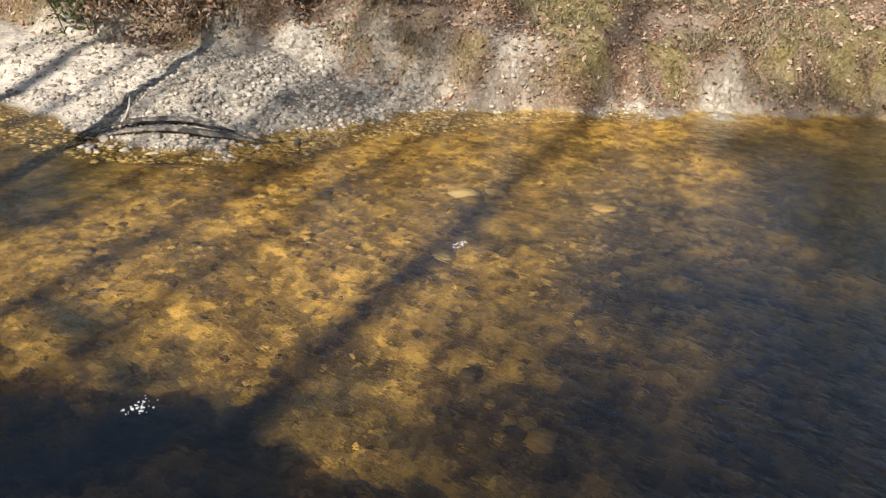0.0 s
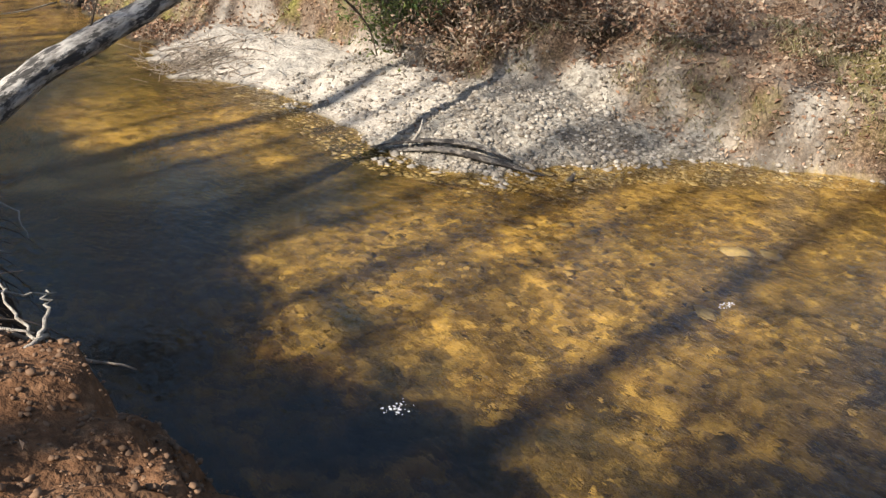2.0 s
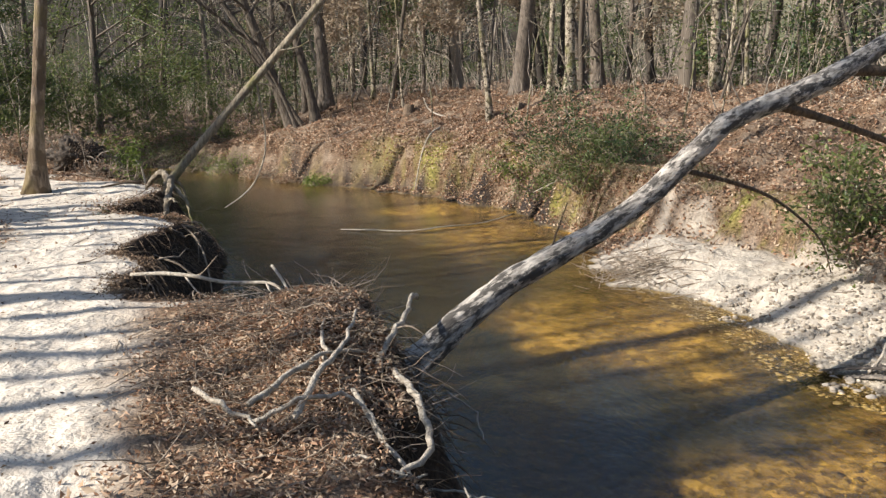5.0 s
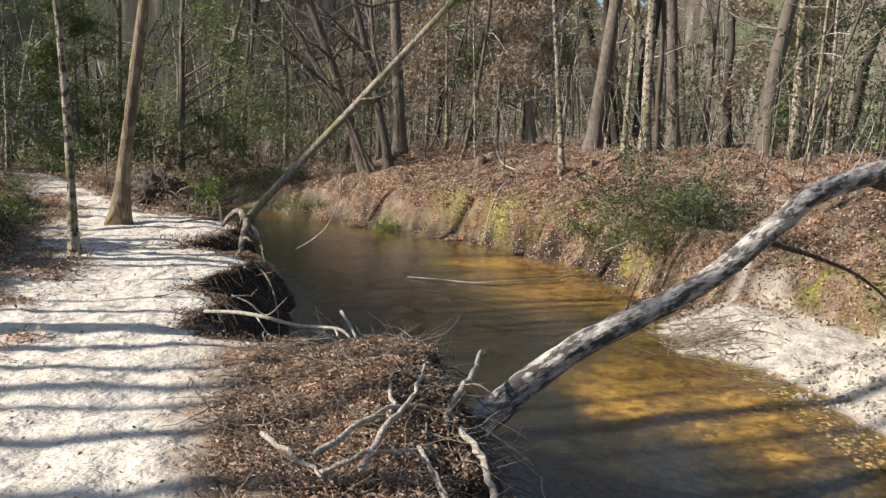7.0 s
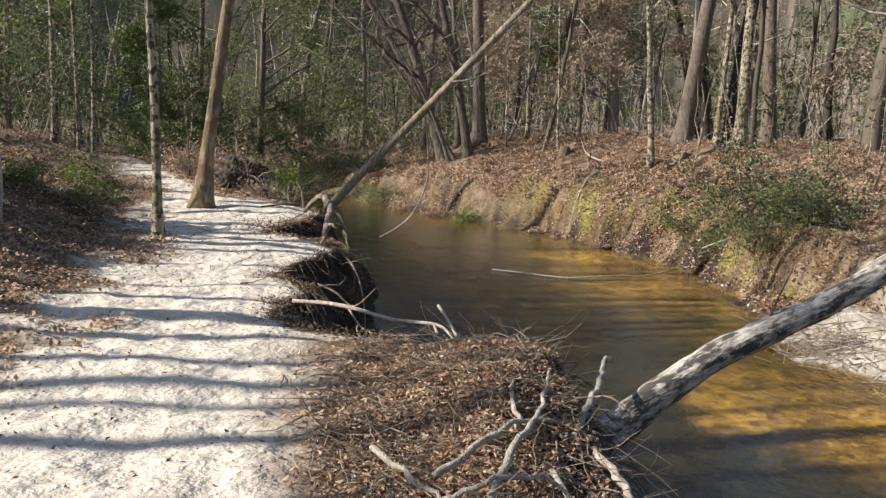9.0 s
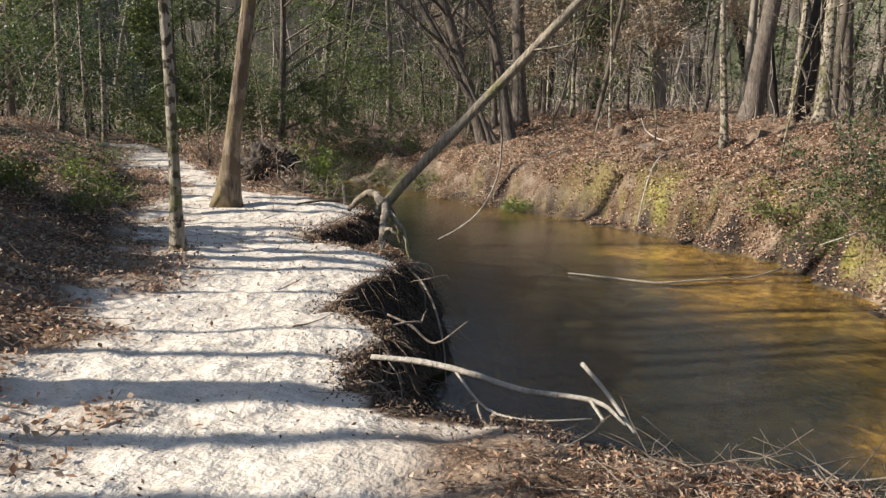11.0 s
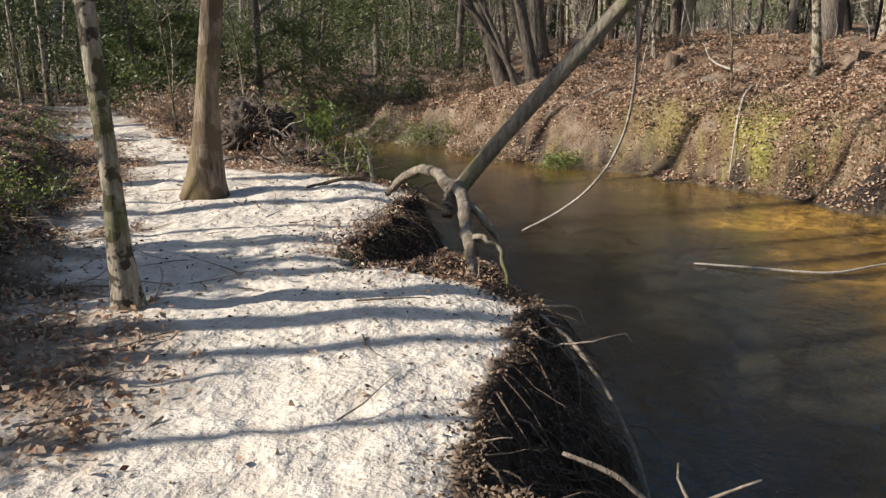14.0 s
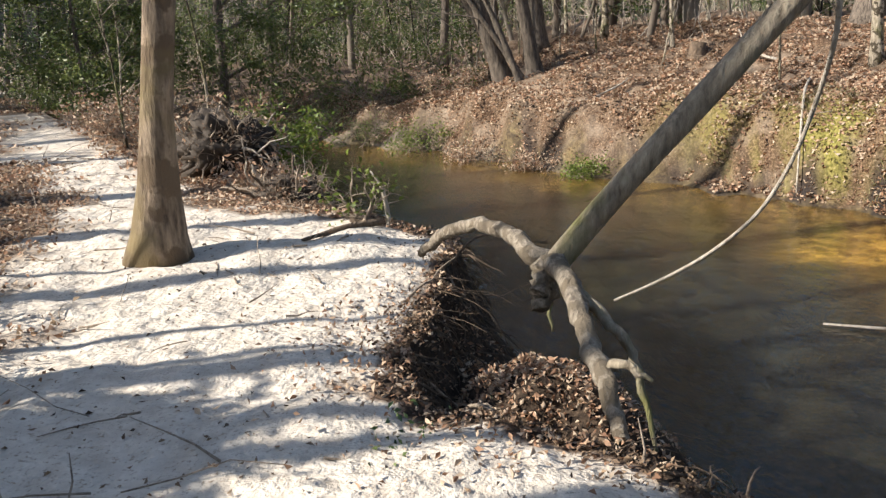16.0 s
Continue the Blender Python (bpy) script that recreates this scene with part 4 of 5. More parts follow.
for lo, hi, lab in ((3.0, 7.2, "dark roots hanging from the bank below the mound"), (7.2, 9.3, "dark roots and dead leaves in the eroded bank notch"), (9.3, 11.9, "grey roots trailing from the sandy bank into the water"), (11.9, 15.4, "tangled dark roots under the leaning tree"), (15.4, 22, "tangle of roots along the bank by the path")):
    sel = lip_pts[(lip_pts[:, 1] >= lo) & (lip_pts[:, 1] < hi)]
    cx, cy = sel.mean(0)
    clump = thing("bank_roots", cx, cy, gz(cx, cy), lab, "roots", "bank roots")
    for _ in range(16):
        p = sel[rng.integers(len(sel))]
        o = outward(*p)
        side = np.array([-o[1], o[0]]) * rng.normal(0, 0.6)
        start = p - o * rng.uniform(0.02, 0.2)
        s = Soup()
        line = wander((start[0], start[1], gz(*start) - 0.01), (o[0] + side[0], o[1] + side[1], rng.uniform(-0.5, 0.12)), rng.uniform(0.35, 0.85), 9, 0.28, -0.12)
        r = rng.uniform(0.005, 0.013)
        s.tube(line, [r, r * 0.8, r * 0.3], 6, 0.1)
        part("root", s, M_TWIG if rng.uniform() < 0.6 else M_ROOT, clump)
    s = Soup()
    for _ in range(330):
        p = sel[rng.integers(len(sel))]
        o = outward(*p)
        side = np.array([-o[1], o[0]]) * rng.normal(0, 0.8)
        start = p + o * rng.uniform(-0.12, 0.3)
        line = wander((start[0], start[1], gz(*start) + 0.02), (o[0] + side[0], o[1] + side[1], rng.uniform(-1.0, 0.0)), rng.uniform(0.15, 0.55), 5, 0.25, -0.2)
        s.tube(line, [rng.uniform(0.003, 0.007), 0.0015], 4, caps=False)
    tagged(part("rootlets", s, M_ROOT, clump), kind="stuff")
    s = Soup()
    p = sel[rng.integers(len(sel), size=2600)] + rng.normal(0, 0.12, (2600, 2))
    s.leaves(np.stack([p[:, 0], p[:, 1], ground_z(p[:, 0], p[:, 1]) + rng.uniform(0, 0.05, 2600)], 1), 0.026, up=0.4)
    tagged(part("dead_leaves", s, M_CHIPS, clump), kind="stuff")


# ---- loose branches ----
def stick(name, line, radii, mat, label, category="branch", sides=7, twigs=(), n=6, flat=1.0):
    t = thing(name, *line[0], label, category)
    s = Soup()
    s.tube(bezier(line, n), radii, sides, 0.08 if flat == 1 else 0.2)
    if flat != 1:
        z0 = bezier(line, n)[:, 2].repeat(sides)
        s.v[0][:, 2] = z0 + (s.v[0][:, 2] - z0) * flat
    part("stem", s, mat, t)
    for tl, tr in twigs:
        s = Soup()
        s.tube(bezier(tl, 4), tr, 5, 0.08)
        part("twig", s, mat, t)
    return t


stick("dead_branch", [(-2.44, 7.8, 0.0), (-2.1, 7.66, 0.03), (-1.8, 7.5, 0.03), (-1.5, 7.36, 0.0), (-1.12, 7.2, 0.02), (-0.98, 7.02, -0.03)], [0.017, 0.02, 0.018, 0.016, 0.014, 0.006], M_DRIFT, "pale bare branch lying over the notch in the bank",
      twigs=[([(-1.9, 7.55, 0.02), (-1.7, 7.2, -0.06), (-1.45, 7.05, -0.05), (-1.15, 7.05, -0.02)], [0.009, 0.007, 0.004]), ([(-1.15, 7.22, 0.02), (-1.1, 7.0, 0.0), (-1.12, 6.85, 0.05)], [0.012, 0.008])])
stick("stick", [(-1.16, 7.72, 0.06), (-1.05, 7.45, 0.0), (-0.92, 7.1, -0.1)], [0.014, 0.013, 0.010], M_DRIFT, "short pale stick poking up from the bank edge")
stick("hanging_branch", [(-2.69, 14.13, -0.29), (-2.4, 13.98, -0.1), (-2.16, 13.8, 0.12), (-1.99, 13.56, 0.4), (-1.88, 13.4, 0.72), (-1.85, 13.2, 1.08), (-1.87, 13.0, 1.4), (-1.9, 12.92, 1.76)], [0.008, 0.011, 0.012, 0.012, 0.012, 0.013, 0.014], M_DRIFT, "long thin pale branch hanging from the leaning tree towards the water")
stick("floating_stick", [(-0.84, 15.2, WATER + 0.02), (-0.3, 14.97, WATER + 0.035), (0.4, 14.82, WATER + 0.02), (1.0, 15.05, WATER + 0.04), (1.8, 15.5, WATER + 0.02), (2.5, 16.1, WATER + 0.08)], [0.008, 0.013, 0.014, 0.012, 0.012, 0.012], M_DRIFT, "long thin pale stick afloat across the creek")
stick("dead_branch", [(px, py, gz(px, py) + up) for px, py, up in ((1.5, 21.6, 0.05), (1.2, 21.0, 0.09), (0.95, 20.4, 0.07), (0.75, 19.9, 0.12))], [0.022, 0.02, 0.018, 0.01], M_DRIFT, "pale fallen branch lying down the leafy far bank")
stick("dead_branch", [(px, py, gz(px, py) + up) for px, py, up in ((-0.6, 24.6, 0.04), (-0.9, 24.2, 0.12), (-1.3, 23.9, 0.05))], [0.022, 0.02, 0.01], M_DRIFT, "pale crooked branch on the far bank")
stick("dead_branch", [(px, py, gz(px, py) + up) for px, py, up in ((2.2, 23.6, 0.03), (1.7, 23.8, 0.12), (1.4, 24.1, 0.3), (1.25, 24.2, 0.6))], [0.03, 0.026, 0.02, 0.01], M_DRIFT, "pale crooked dead branch rising from the leaf litter")
stick("dead_branch", [(4.4, 15.6, 0.25), (3.7, 15.3, 0.1), (3.0, 15.0, -0.12), (2.7, 15.2, -0.3)], [0.016, 0.014, 0.012, 0.006], M_DRIFT, "thin pale branch sticking out of the evergreen shrub")
stick("trailing_root", [(-2.68, 10.95, -0.05), (-2.5, 10.8, -0.18), (-2.34, 10.52, -0.36), (-2.22, 10.2, -0.6), (-2.16, 10.0, -0.92)], [0.009, 0.012, 0.012, 0.009, 0.005], M_TWIG, "pale root trailing from the bank into the water", "root")
stick("trailing_root", [(-2.65, 9.64, -0.21), (-2.44, 9.61, -0.29), (-2.23, 9.58, -0.42), (-1.95, 9.34, -0.15)], [0.010, 0.012, 0.010, 0.004], M_TWIG, "forked brown root reaching out from the bank", "root")
stick("trailing_root", [(-2.86, 9.0, -0.02), (-2.7, 8.75, -0.06), (-2.45, 8.45, -0.12), (-2.3, 8.2, -0.3)], [0.01, 0.014, 0.012, 0.005], M_TWIG, "brown root along the broken edge of the sand path", "root")
stick("stick", [(-4.26, 15.3, gz(-4.26, 15.3)), (-4.27, 15.3, 0.12), (-4.3, 15.28, 0.3), (-4.38, 15.26, 0.44)], [0.022, 0.02, 0.015, 0.006], M_DRIFT, "bleached upright stick beside the root stump")
stick("stick", [(-4.3, 15.15, gz(-4.3, 15.15) + 0.05), (-4.55, 15.0, 0.06), (-4.85, 14.75, 0.03)], [0.03, 0.026, 0.012], M_ROOT, "dark crooked root lying on the path edge")
# broken snag and its slim neighbours on the path bank
for line, r, mat, lab in (([(-6.4, 9.5, 0), (-6.41, 9.5, 0.45), (-6.4, 9.52, 0.95)], [0.085, 0.06, 0.03], M_ROOT, "broken dark snag on the leafy path bank"),
                          ([(-6.55, 9.42, 0), (-6.6, 9.42, 0.6), (-6.54, 9.45, 1.3)], [0.03, 0.025, 0.018], M_DRIFT, "pale broken stem beside the snag"),
                          ([(-6.25, 9.56, 0), (-6.22, 9.56, 0.6), (-6.27, 9.55, 1.1)], [0.028, 0.022, 0.014], M_DRIFT, "pale broken stem beside the snag")):
    stick("snag", [(a, b, gz(a, b) - 0.04 + c) for a, b, c in line], r, mat, lab, "snag")
# split driftwood on the gravel bar
for line, r, mat, lab in (([(3.86, 6.8, 0), (4.2, 6.42, 0.02), (4.55, 6.02, 0.03), (4.86, 5.66, 0.02)], [0.03, 0.075, 0.07, 0.02], M_DEAD, "split grey driftwood log on the gravel bar"),
                          ([(3.58, 6.07, 0.02), (3.85, 5.8, 0.03), (4.15, 5.47, 0.0)], [0.018, 0.034, 0.018], M_ROOT, "dark thin driftwood stick at the edge of the gravel bar"),
                          ([(3.72, 6.98, 0.02), (4.1, 6.66, 0.05), (4.45, 6.3, 0.05), (4.72, 5.98, 0.02)], [0.02, 0.05, 0.06, 0.02], M_DEAD, "weathered split driftwood plank on the gravel bar"),
                          ([(4.0, 6.7, 0.02), (4.12, 6.72, 0.13), (4.2, 6.8, 0.2)], [0.016, 0.013, 0.006], M_DRIFT, "forked pale driftwood twig on the gravel bar"),
                          ([(4.98, 5.5, 0.0), (5.0, 5.47, 0.07), (5.02, 5.44, 0.15)], [0.035, 0.03, 0.012], M_DEAD, "weathered upright stub of split wood in the gravel")):
    zz = [gz(p[0], p[1]) + 0.02 for p in line]
    stick("driftwood", [(p[0], p[1], p[2] + w) for p, w in zip(line, zz)], r, mat, lab, "driftwood", 8, flat=1.0 if "upright" in lab or "twig" in lab else 0.32)
# twig drift on the sand spit
drift = thing("twig_pile", 3.0, 10.6, gz(3.0, 10.6), "flat pile of dark twigs and flood debris on the sand spit", "twig pile")
s = Soup()
for _ in range(420):
    x, y = rng.normal(3.2, 0.35), rng.normal(10.7, 0.45)
    a = rng.normal(0.9, 0.7)
    s.tube(wander((x, y, gz(x, y) + rng.uniform(0.0, 0.1)), (math.cos(a), math.sin(a), rng.normal(0, 0.12)), rng.uniform(0.15, 0.6), 3, 0.12), [rng.uniform(0.003, 0.009), 0.003], 4, caps=False)
tagged(part("twigs", s, M_TWIG, drift), kind="stuff")


# ---- shrubs ----
def shrub(name, x, y, w, h, leaf, label, stems=9, leaves=2600, size=0.065, category="shrub", group="", hang=0.0, squash=1.0):
    z = gz(x, y)
    t = thing(name, x, y, z, label, category, group)
    tips = []
    for i in range(stems):
        s = Soup()
        a = rng.uniform(0, 2 * math.pi)
        branchy(s, (x + rng.normal(0, w * 0.16), y + rng.normal(0, w * 0.16), z - 0.03), (math.cos(a) * w / h * 0.9, math.sin(a) * w / h * 0.9, rng.uniform(0.5, 1.1)), h * rng.uniform(0.55, 0.85), 0.016, 2, tips, 0.02)
        part("stem", s, M_TWIG, t)
    tips = np.array(tips)
    ok = (tips[:, 2] > z + min(0.05, h * 0.1))
    tips = tips[ok] if ok.any() else tips
    c = tips[rng.integers(len(tips), size=leaves)]
    s = Soup()
    s.leaves(c + rng.normal(0, 0.085, c.shape), size, up=0.25, narrow=0.45)
    part("foliage", s, leaf, t)
    return t


shrub("evergreen_shrub", 3.75, 15.3, 1.0, 1.45, M_HOLLY, "glossy dark green holly shrub on the far bank", 13, 3000, 0.06)
shrub("evergreen_shrub", 4.15, 15.0, 0.8, 1.0, M_SPRAY, "sunlit green holly shrub on the far bank", 10, 1500, 0.055)
shrub("evergreen_shrub", 3.55, 14.6, 0.7, 0.9, M_SPRAY, "green evergreen shrub hanging down the bank face", 10, 1500, 0.055)
shrub("evergreen_shrub", 4.2, 14.2, 0.7, 0.9, M_HOLLY, "low green evergreen shrub on the far bank", 9, 1300, 0.055)
shrub("evergreen_shrub", 3.2, 15.9, 0.8, 0.7, M_SPRAY, "low green evergreen shrub over the mossy bank", 9, 1100, 0.055)
shrub("evergreen_shrub", 2.9, 17.2, 0.9, 0.6, M_BRIGHT, "sparse yellow-green shrub on the far bank", 8, 500)
shrub("evergreen_shrub", 5.3, 9.2, 0.55, 1.5, M_SPRAY, "evergreen shrub with hanging leaves above the sand bar", 10, 1800, 0.07)
shrub("bramble", 6.05, 8.5, 1.0, 1.0, M_CHIPS, "dark tangled bramble at the foot of the bank", 16, 2200, 0.05, "bramble")
shrub("bramble", 5.55, 9.3, 0.9, 0.9, M_HOLLY, "dark tangled evergreen bramble over the sand bar", 14, 1800, 0.05, "bramble")
shrub("bramble", 6.7, 7.75, 0.9, 0.8, M_CHIPS, "dark tangled bramble above the gravel bar", 14, 1600, 0.05, "bramble")
shrub("dead_leaf_shrub", 5.75, 8.35, 0.9, 0.9, M_LITTER, "brown dead-leaved shrub at the foot of the bank", 10, 2200)
shrub("dead_leaf_shrub", 6.7, 7.6, 1.0, 0.8, M_LITTER, "tangled brown brush on the bank above the gravel", 10, 2000)
shrub("dead_leaf_shrub", 7.6, 6.6, 0.9, 0.6, M_LITTER, "low brown brush on the leafy bank", 8, 1200)
shrub("dead_leaf_shrub", 8.8, 5.6, 0.8, 0.5, M_LITTER, "low brown brush on the leafy bank", 8, 900)
shrub("evergreen_shrub", -6.5, 19.5, 1.3, 1.2, M_BRIGHT, "bright green low evergreen boughs beside the path", 12, 3600, 0.075)
shrub("dead_leaf_shrub", -7.6, 21.0, 1.4, 1.0, M_LITTER, "brown dead brush beside the path", 14, 1300)
shrub("evergreen_shrub", -5.6, 29.5, 2.6, 3.0, M_SPRAY, "green evergreen thicket beyond the creek bend", 12, 4500, 0.09)
shrub("evergreen_shrub", -9.0, 31.0, 3.0, 4.0, M_SPRAY, "tall green evergreen thicket beyond the creek bend", 14, 6000, 0.1)
shrub("evergreen_shrub", -13.5, 33.0, 3.0, 5.0, M_SPRAY, "tall green evergreen thicket at the path's end", 14, 6000, 0.11)
shrub("evergreen_shrub", -18.0, 31.0, 3.0, 5.0, M_HOLLY, "tall dark evergreen thicket on the leafy bank", 14, 6000, 0.11)
shrub("evergreen_shrub", -14.5, 23.0, 2.4, 3.5, M_HOLLY, "dark evergreen shrub on the leafy bank", 12, 4500, 0.09)
shrub("evergreen_shrub", -7.4, 13.0, 0.9, 0.45, M_BRIGHT, "low yellow-green ground shrub on the leafy bank", 8, 700, 0.05, group="ground shrubs")
shrub("evergreen_shrub", -7.0, 11.3, 0.9, 0.4, M_BRIGHT, "low yellow-green ground shrub on the leafy bank", 8, 600, 0.05, group="ground shrubs")
shrub("evergreen_shrub", -8.8, 15.2, 1.0, 0.5, M_HOLLY, "low green ground shrub on the leafy bank", 8, 700, 0.05, group="ground shrubs")
shrub("evergreen_shrub", -7.9, 9.8, 1.0, 0.45, M_HOLLY, "low green ground shrub on the leafy bank", 8, 700, 0.05, group="ground shrubs")
for px, py, pw, ph in [(-6.7, 12.3, 0.7, 0.3), (-7.4, 14.1, 0.8, 0.35), (-8.1, 15.6, 0.8, 0.35), (-6.4, 11.6, 0.5, 0.22), (-7.9, 12.4, 0.8, 0.3), (-8.9, 17.0, 0.8, 0.35)]:
    shrub("ground_plant", px, py, pw, ph, M_BRIGHT, "low yellow-green plant on top of the path bank", 7, 420, 0.04, "ground plant", "ground plants")
for px, py, pw, ph, leaf in [(-3.6, 24.6, 1.2, 0.7, M_LITTER), (-4.6, 26.0, 1.3, 0.9, M_BRIGHT), (-2.6, 23.4, 1.0, 0.5, M_LITTER), (-5.9, 27.2, 1.4, 1.0, M_SPRAY), (-1.6, 22.4, 0.8, 0.4, M_BRIGHT), (-3.9, 27.8, 1.3, 1.0, M_LITTER), (-7.2, 29.0, 1.6, 1.2, M_SPRAY)]:
    shrub("brush", px, py, pw, ph, leaf, "low tangled brush on the bank at the creek bend", 12, 1100, 0.055, "brush", "bend brush")
shrub("sapling", -4.5, 15.3, 0.22, 0.5, M_BRIGHT, "small sapling with bright yellow-green leaves on a root stump", 4, 120, 0.06, "sapling")
shrub("sprig", -3.8, 11.72, 0.18, 0.07, M_HOLLY, "torn green sprig lying on the sand path", 4, 70, 0.03, "sprig")
shrub("dead_leaf_shrub", -6.6, 18.6, 1.0, 0.8, M_LITTER, "brown upturned brush of roots beside the path", 14, 1500)
shrub("dead_leaf_shrub", -8.2, 20.6, 1.0, 0.9, M_LITTER, "brown brush along the path edge", 12, 900)
shrub("dead_leaf_shrub", -5.8, 17.3, 0.8, 0.45, M_LITTER, "brown brush of roots and leaves at the path edge", 12, 900)
shrub("dead_leaf_shrub", -9.6, 22.8, 1.2, 0.9, M_LITTER, "brown brush along the path edge", 12, 900)
s = Soup()
x, y = rng.normal(-3.35, 0.42, 5200), rng.normal(12.75, 0.55, 5200)
z = ground_z(x, y)
keep = z > WATER + 0.02
s.leaves(np.stack([x[keep], y[keep], z[keep] + rng.uniform(0, 0.05, keep.sum())], 1), 0.034, up=0.4)
tagged(part("leaf_drift", s, M_LITTER), "brown leaves caught between roots at the water", "leaf litter", kind="stuff")
# slim bare saplings on the far bank and beside the path
for x, y, h in [(3.4, 19.8, 4.5), (4.2, 18.6, 4.0), (4.35, 18.75, 3.6), (1.4, 22.5, 4), (6.2, 19.5, 4), (7.4, 18, 3.5), (5.9, 16.4, 3), (8.6, 16.5, 4), (-6.75, 19.3, 3.6), (-8.3, 20.3, 2.4), (-8.6, 20.9, 2.2), (9.5, 18.5, 4), (0.2, 25.4, 4.5), (6.7, 22, 5), (-0.8, 27, 5), (-3.4, 28.2, 5), (-4.2, 28.8, 4.5), (-3.0, 29.4, 5.5), (-5.2, 30.2, 5), (-1.4, 28.6, 5), (-4.6, 31.2, 6), (-6.4, 31.8, 5.5), (-2.2, 30.6, 6)]:
    t = thing("bare_sapling", x, y, gz(x, y), "slim bare sapling with thin pale stem", "sapling", "bare saplings")
    s = Soup()
    line = wander((x, y, gz(x, y) - 0.05), (rng.normal(0, 0.1), rng.normal(0, 0.1), 1), h, 9, 0.07)
    s.tube(line, [0.022, 0.006], 6, 0.05)
    part("stem", s, M_BARK_PALE, t)
    for k in range(6):
        s = Soup()
        a = rng.uniform(0, 2 * math.pi)
        branchy(s, line[2 + k], (math.cos(a), math.sin(a), rng.uniform(0.3, 1)), h * rng.uniform(0.15, 0.3), 0.008, 1)
        part("branch", s, M_BARK_PALE, t)


# ---- stumps ----
def stump(x, y, r, h, label):
    z = gz(x, y)
    t = thing("stump", x, y, z, label, "stump", "stumps")
    s = Soup()
    z -= 0.12
    s.tube([(x, y, z - 0.25), (x, y, z + 0.02), (x, y, z + h * 0.5), (x + 0.02, y, z + h)], [r * 1.5, r * 1.25, r, r * 0.9], 12, 0.12)
    part("wood", s, M_ROOT, t)


for x, y, r, h in [(0.9, 25.5, 0.16, 0.3), (3.9, 22.9, 0.18, 0.22), (5.8, 21.8, 0.2, 0.25), (-4.5, 15.35, 0.1, 0.16)]:
    stump(x, y, r, h, "short dark broken stump in the leaf litter")

# ---- upturned root plate beside the path ----
def root_plate(x, y, w, h, label):
    z = gz(x, y)
    t = thing("root_plate", x, y, z, label, "root plate", "root plates")
    b = bmesh.new()
    bmesh.ops.create_icosphere(b, subdivisions=5, radius=1)
    for v in b.verts:
        v.co *= 1 + 0.45 * noise.noise(v.co * 1.9 + Vector((x, y, 0))) + 0.28 * noise.noise(v.co * 5.0) + 0.20 * noise.noise(v.co * 11.0) + 0.14 * noise.noise(v.co * 23.0)
        v.co = Vector((x + v.co.x * w * 0.5, y + v.co.y * w * 0.38, z + h * 0.36 + v.co.z * h * 0.5))
    m = bpy.data.meshes.new("soil")
    b.to_mesh(m)
    b.free()
    m.polygons.foreach_set("use_smooth", [True] * len(m.polygons))
    part("soil", m, M_PEAT, t)
    for _ in range(34):
        a, up = rng.uniform(0, 2 * math.pi), rng.uniform(-0.2, 0.9)
        d = np.array([math.cos(a), math.sin(a) * 0.8, up])
        d /= np.linalg.norm(d)
        p = np.array([x, y, z + h * 0.36]) + d * np.array([w * 0.42, w * 0.32, h * 0.42])
        s = Soup()
        r = rng.uniform(0.006, 0.022)
        s.tube(wander(p, d + rng.normal(0, 0.4, 3), rng.uniform(0.25, 0.75), 7, 0.25, -0.08), [r, r * 0.7, r * 0.25], 6, 0.1)
        part("root", s, (M_ROOT, M_TWIG, M_DRIFT)[rng.integers(3)], t)
    s, lf = Soup(), []
    for _ in range(420):
        d = rng.normal(0, 1, 3)
        d[2] = abs(d[2]) * 0.9
        d /= np.linalg.norm(d)
        p = np.array([x, y, z + h * 0.36]) + d * np.array([w * 0.44, w * 0.34, h * 0.44])
        s.tube(wander(p, d + rng.normal(0, 0.7, 3), rng.uniform(0.08, 0.35), 4, 0.3, -0.1), [rng.uniform(0.002, 0.006), 0.0015], 3, caps=False)
        lf += [p + rng.normal(0, 0.06, 3) for _ in range(2)]
    tagged(part("rootlets", s, M_TWIG, t), kind="stuff")
    s = Soup()
    s.leaves(lf, 0.045)
    tagged(part("dead_leaves", s, M_LITTER, t), kind="stuff")
    return t


M_PEAT = stone_material("dark_peat", (0.02, 0.014, 0.01), (0.06, 0.042, 0.028))
root_plate(-6.3, 18.0, 0.95, 0.75, "dark upturned root plate with torn roots beside the path")
root_plate(-5.35, 16.75, 0.7, 0.4, "low dark root clump at the water's edge")
root_plate(-8.6, 23.2, 1.3, 0.8, "dark root clump under the cut bank by the path")

# ---- stones ----
ICO_V, ICO_F = [], []
bm = bmesh.new()
bmesh.ops.create_icosphere(bm, subdivisions=1, radius=1)
ICO_V, ICO_F = np.array([v.co[:] for v in bm.verts]), np.array([[v.index for v in f.verts] for f in bm.faces])
bm.free()


def pebbles(soup, x, y, size_lo, size_hi, sink=0.3, flat=0.6):
    z = ground_z(x, y)
    for px, py, pz in zip(x, y, z):
        r = size_lo * (size_hi / size_lo) ** (rng.uniform() ** 2.2)
        a = rng.uniform(0, math.pi)
        v = ICO_V * rng.uniform(0.6, 1.3, (len(ICO_V), 1)) * np.array([r, r * rng.uniform(0.6, 0.95), r * flat])
        c, d = math.cos(a), math.sin(a)
        v = np.stack([v[:, 0] * c - v[:, 1] * d + px, v[:, 0] * d + v[:, 1] * c + py, v[:, 2] + pz + r * flat * (1 - 2 * sink)], 1)
        soup.add(v, ICO_F)


def scatter(n, x0, x1, y0, y1):
    return rng.uniform(x0, x1, n), rng.uniform(y0, y1, n)


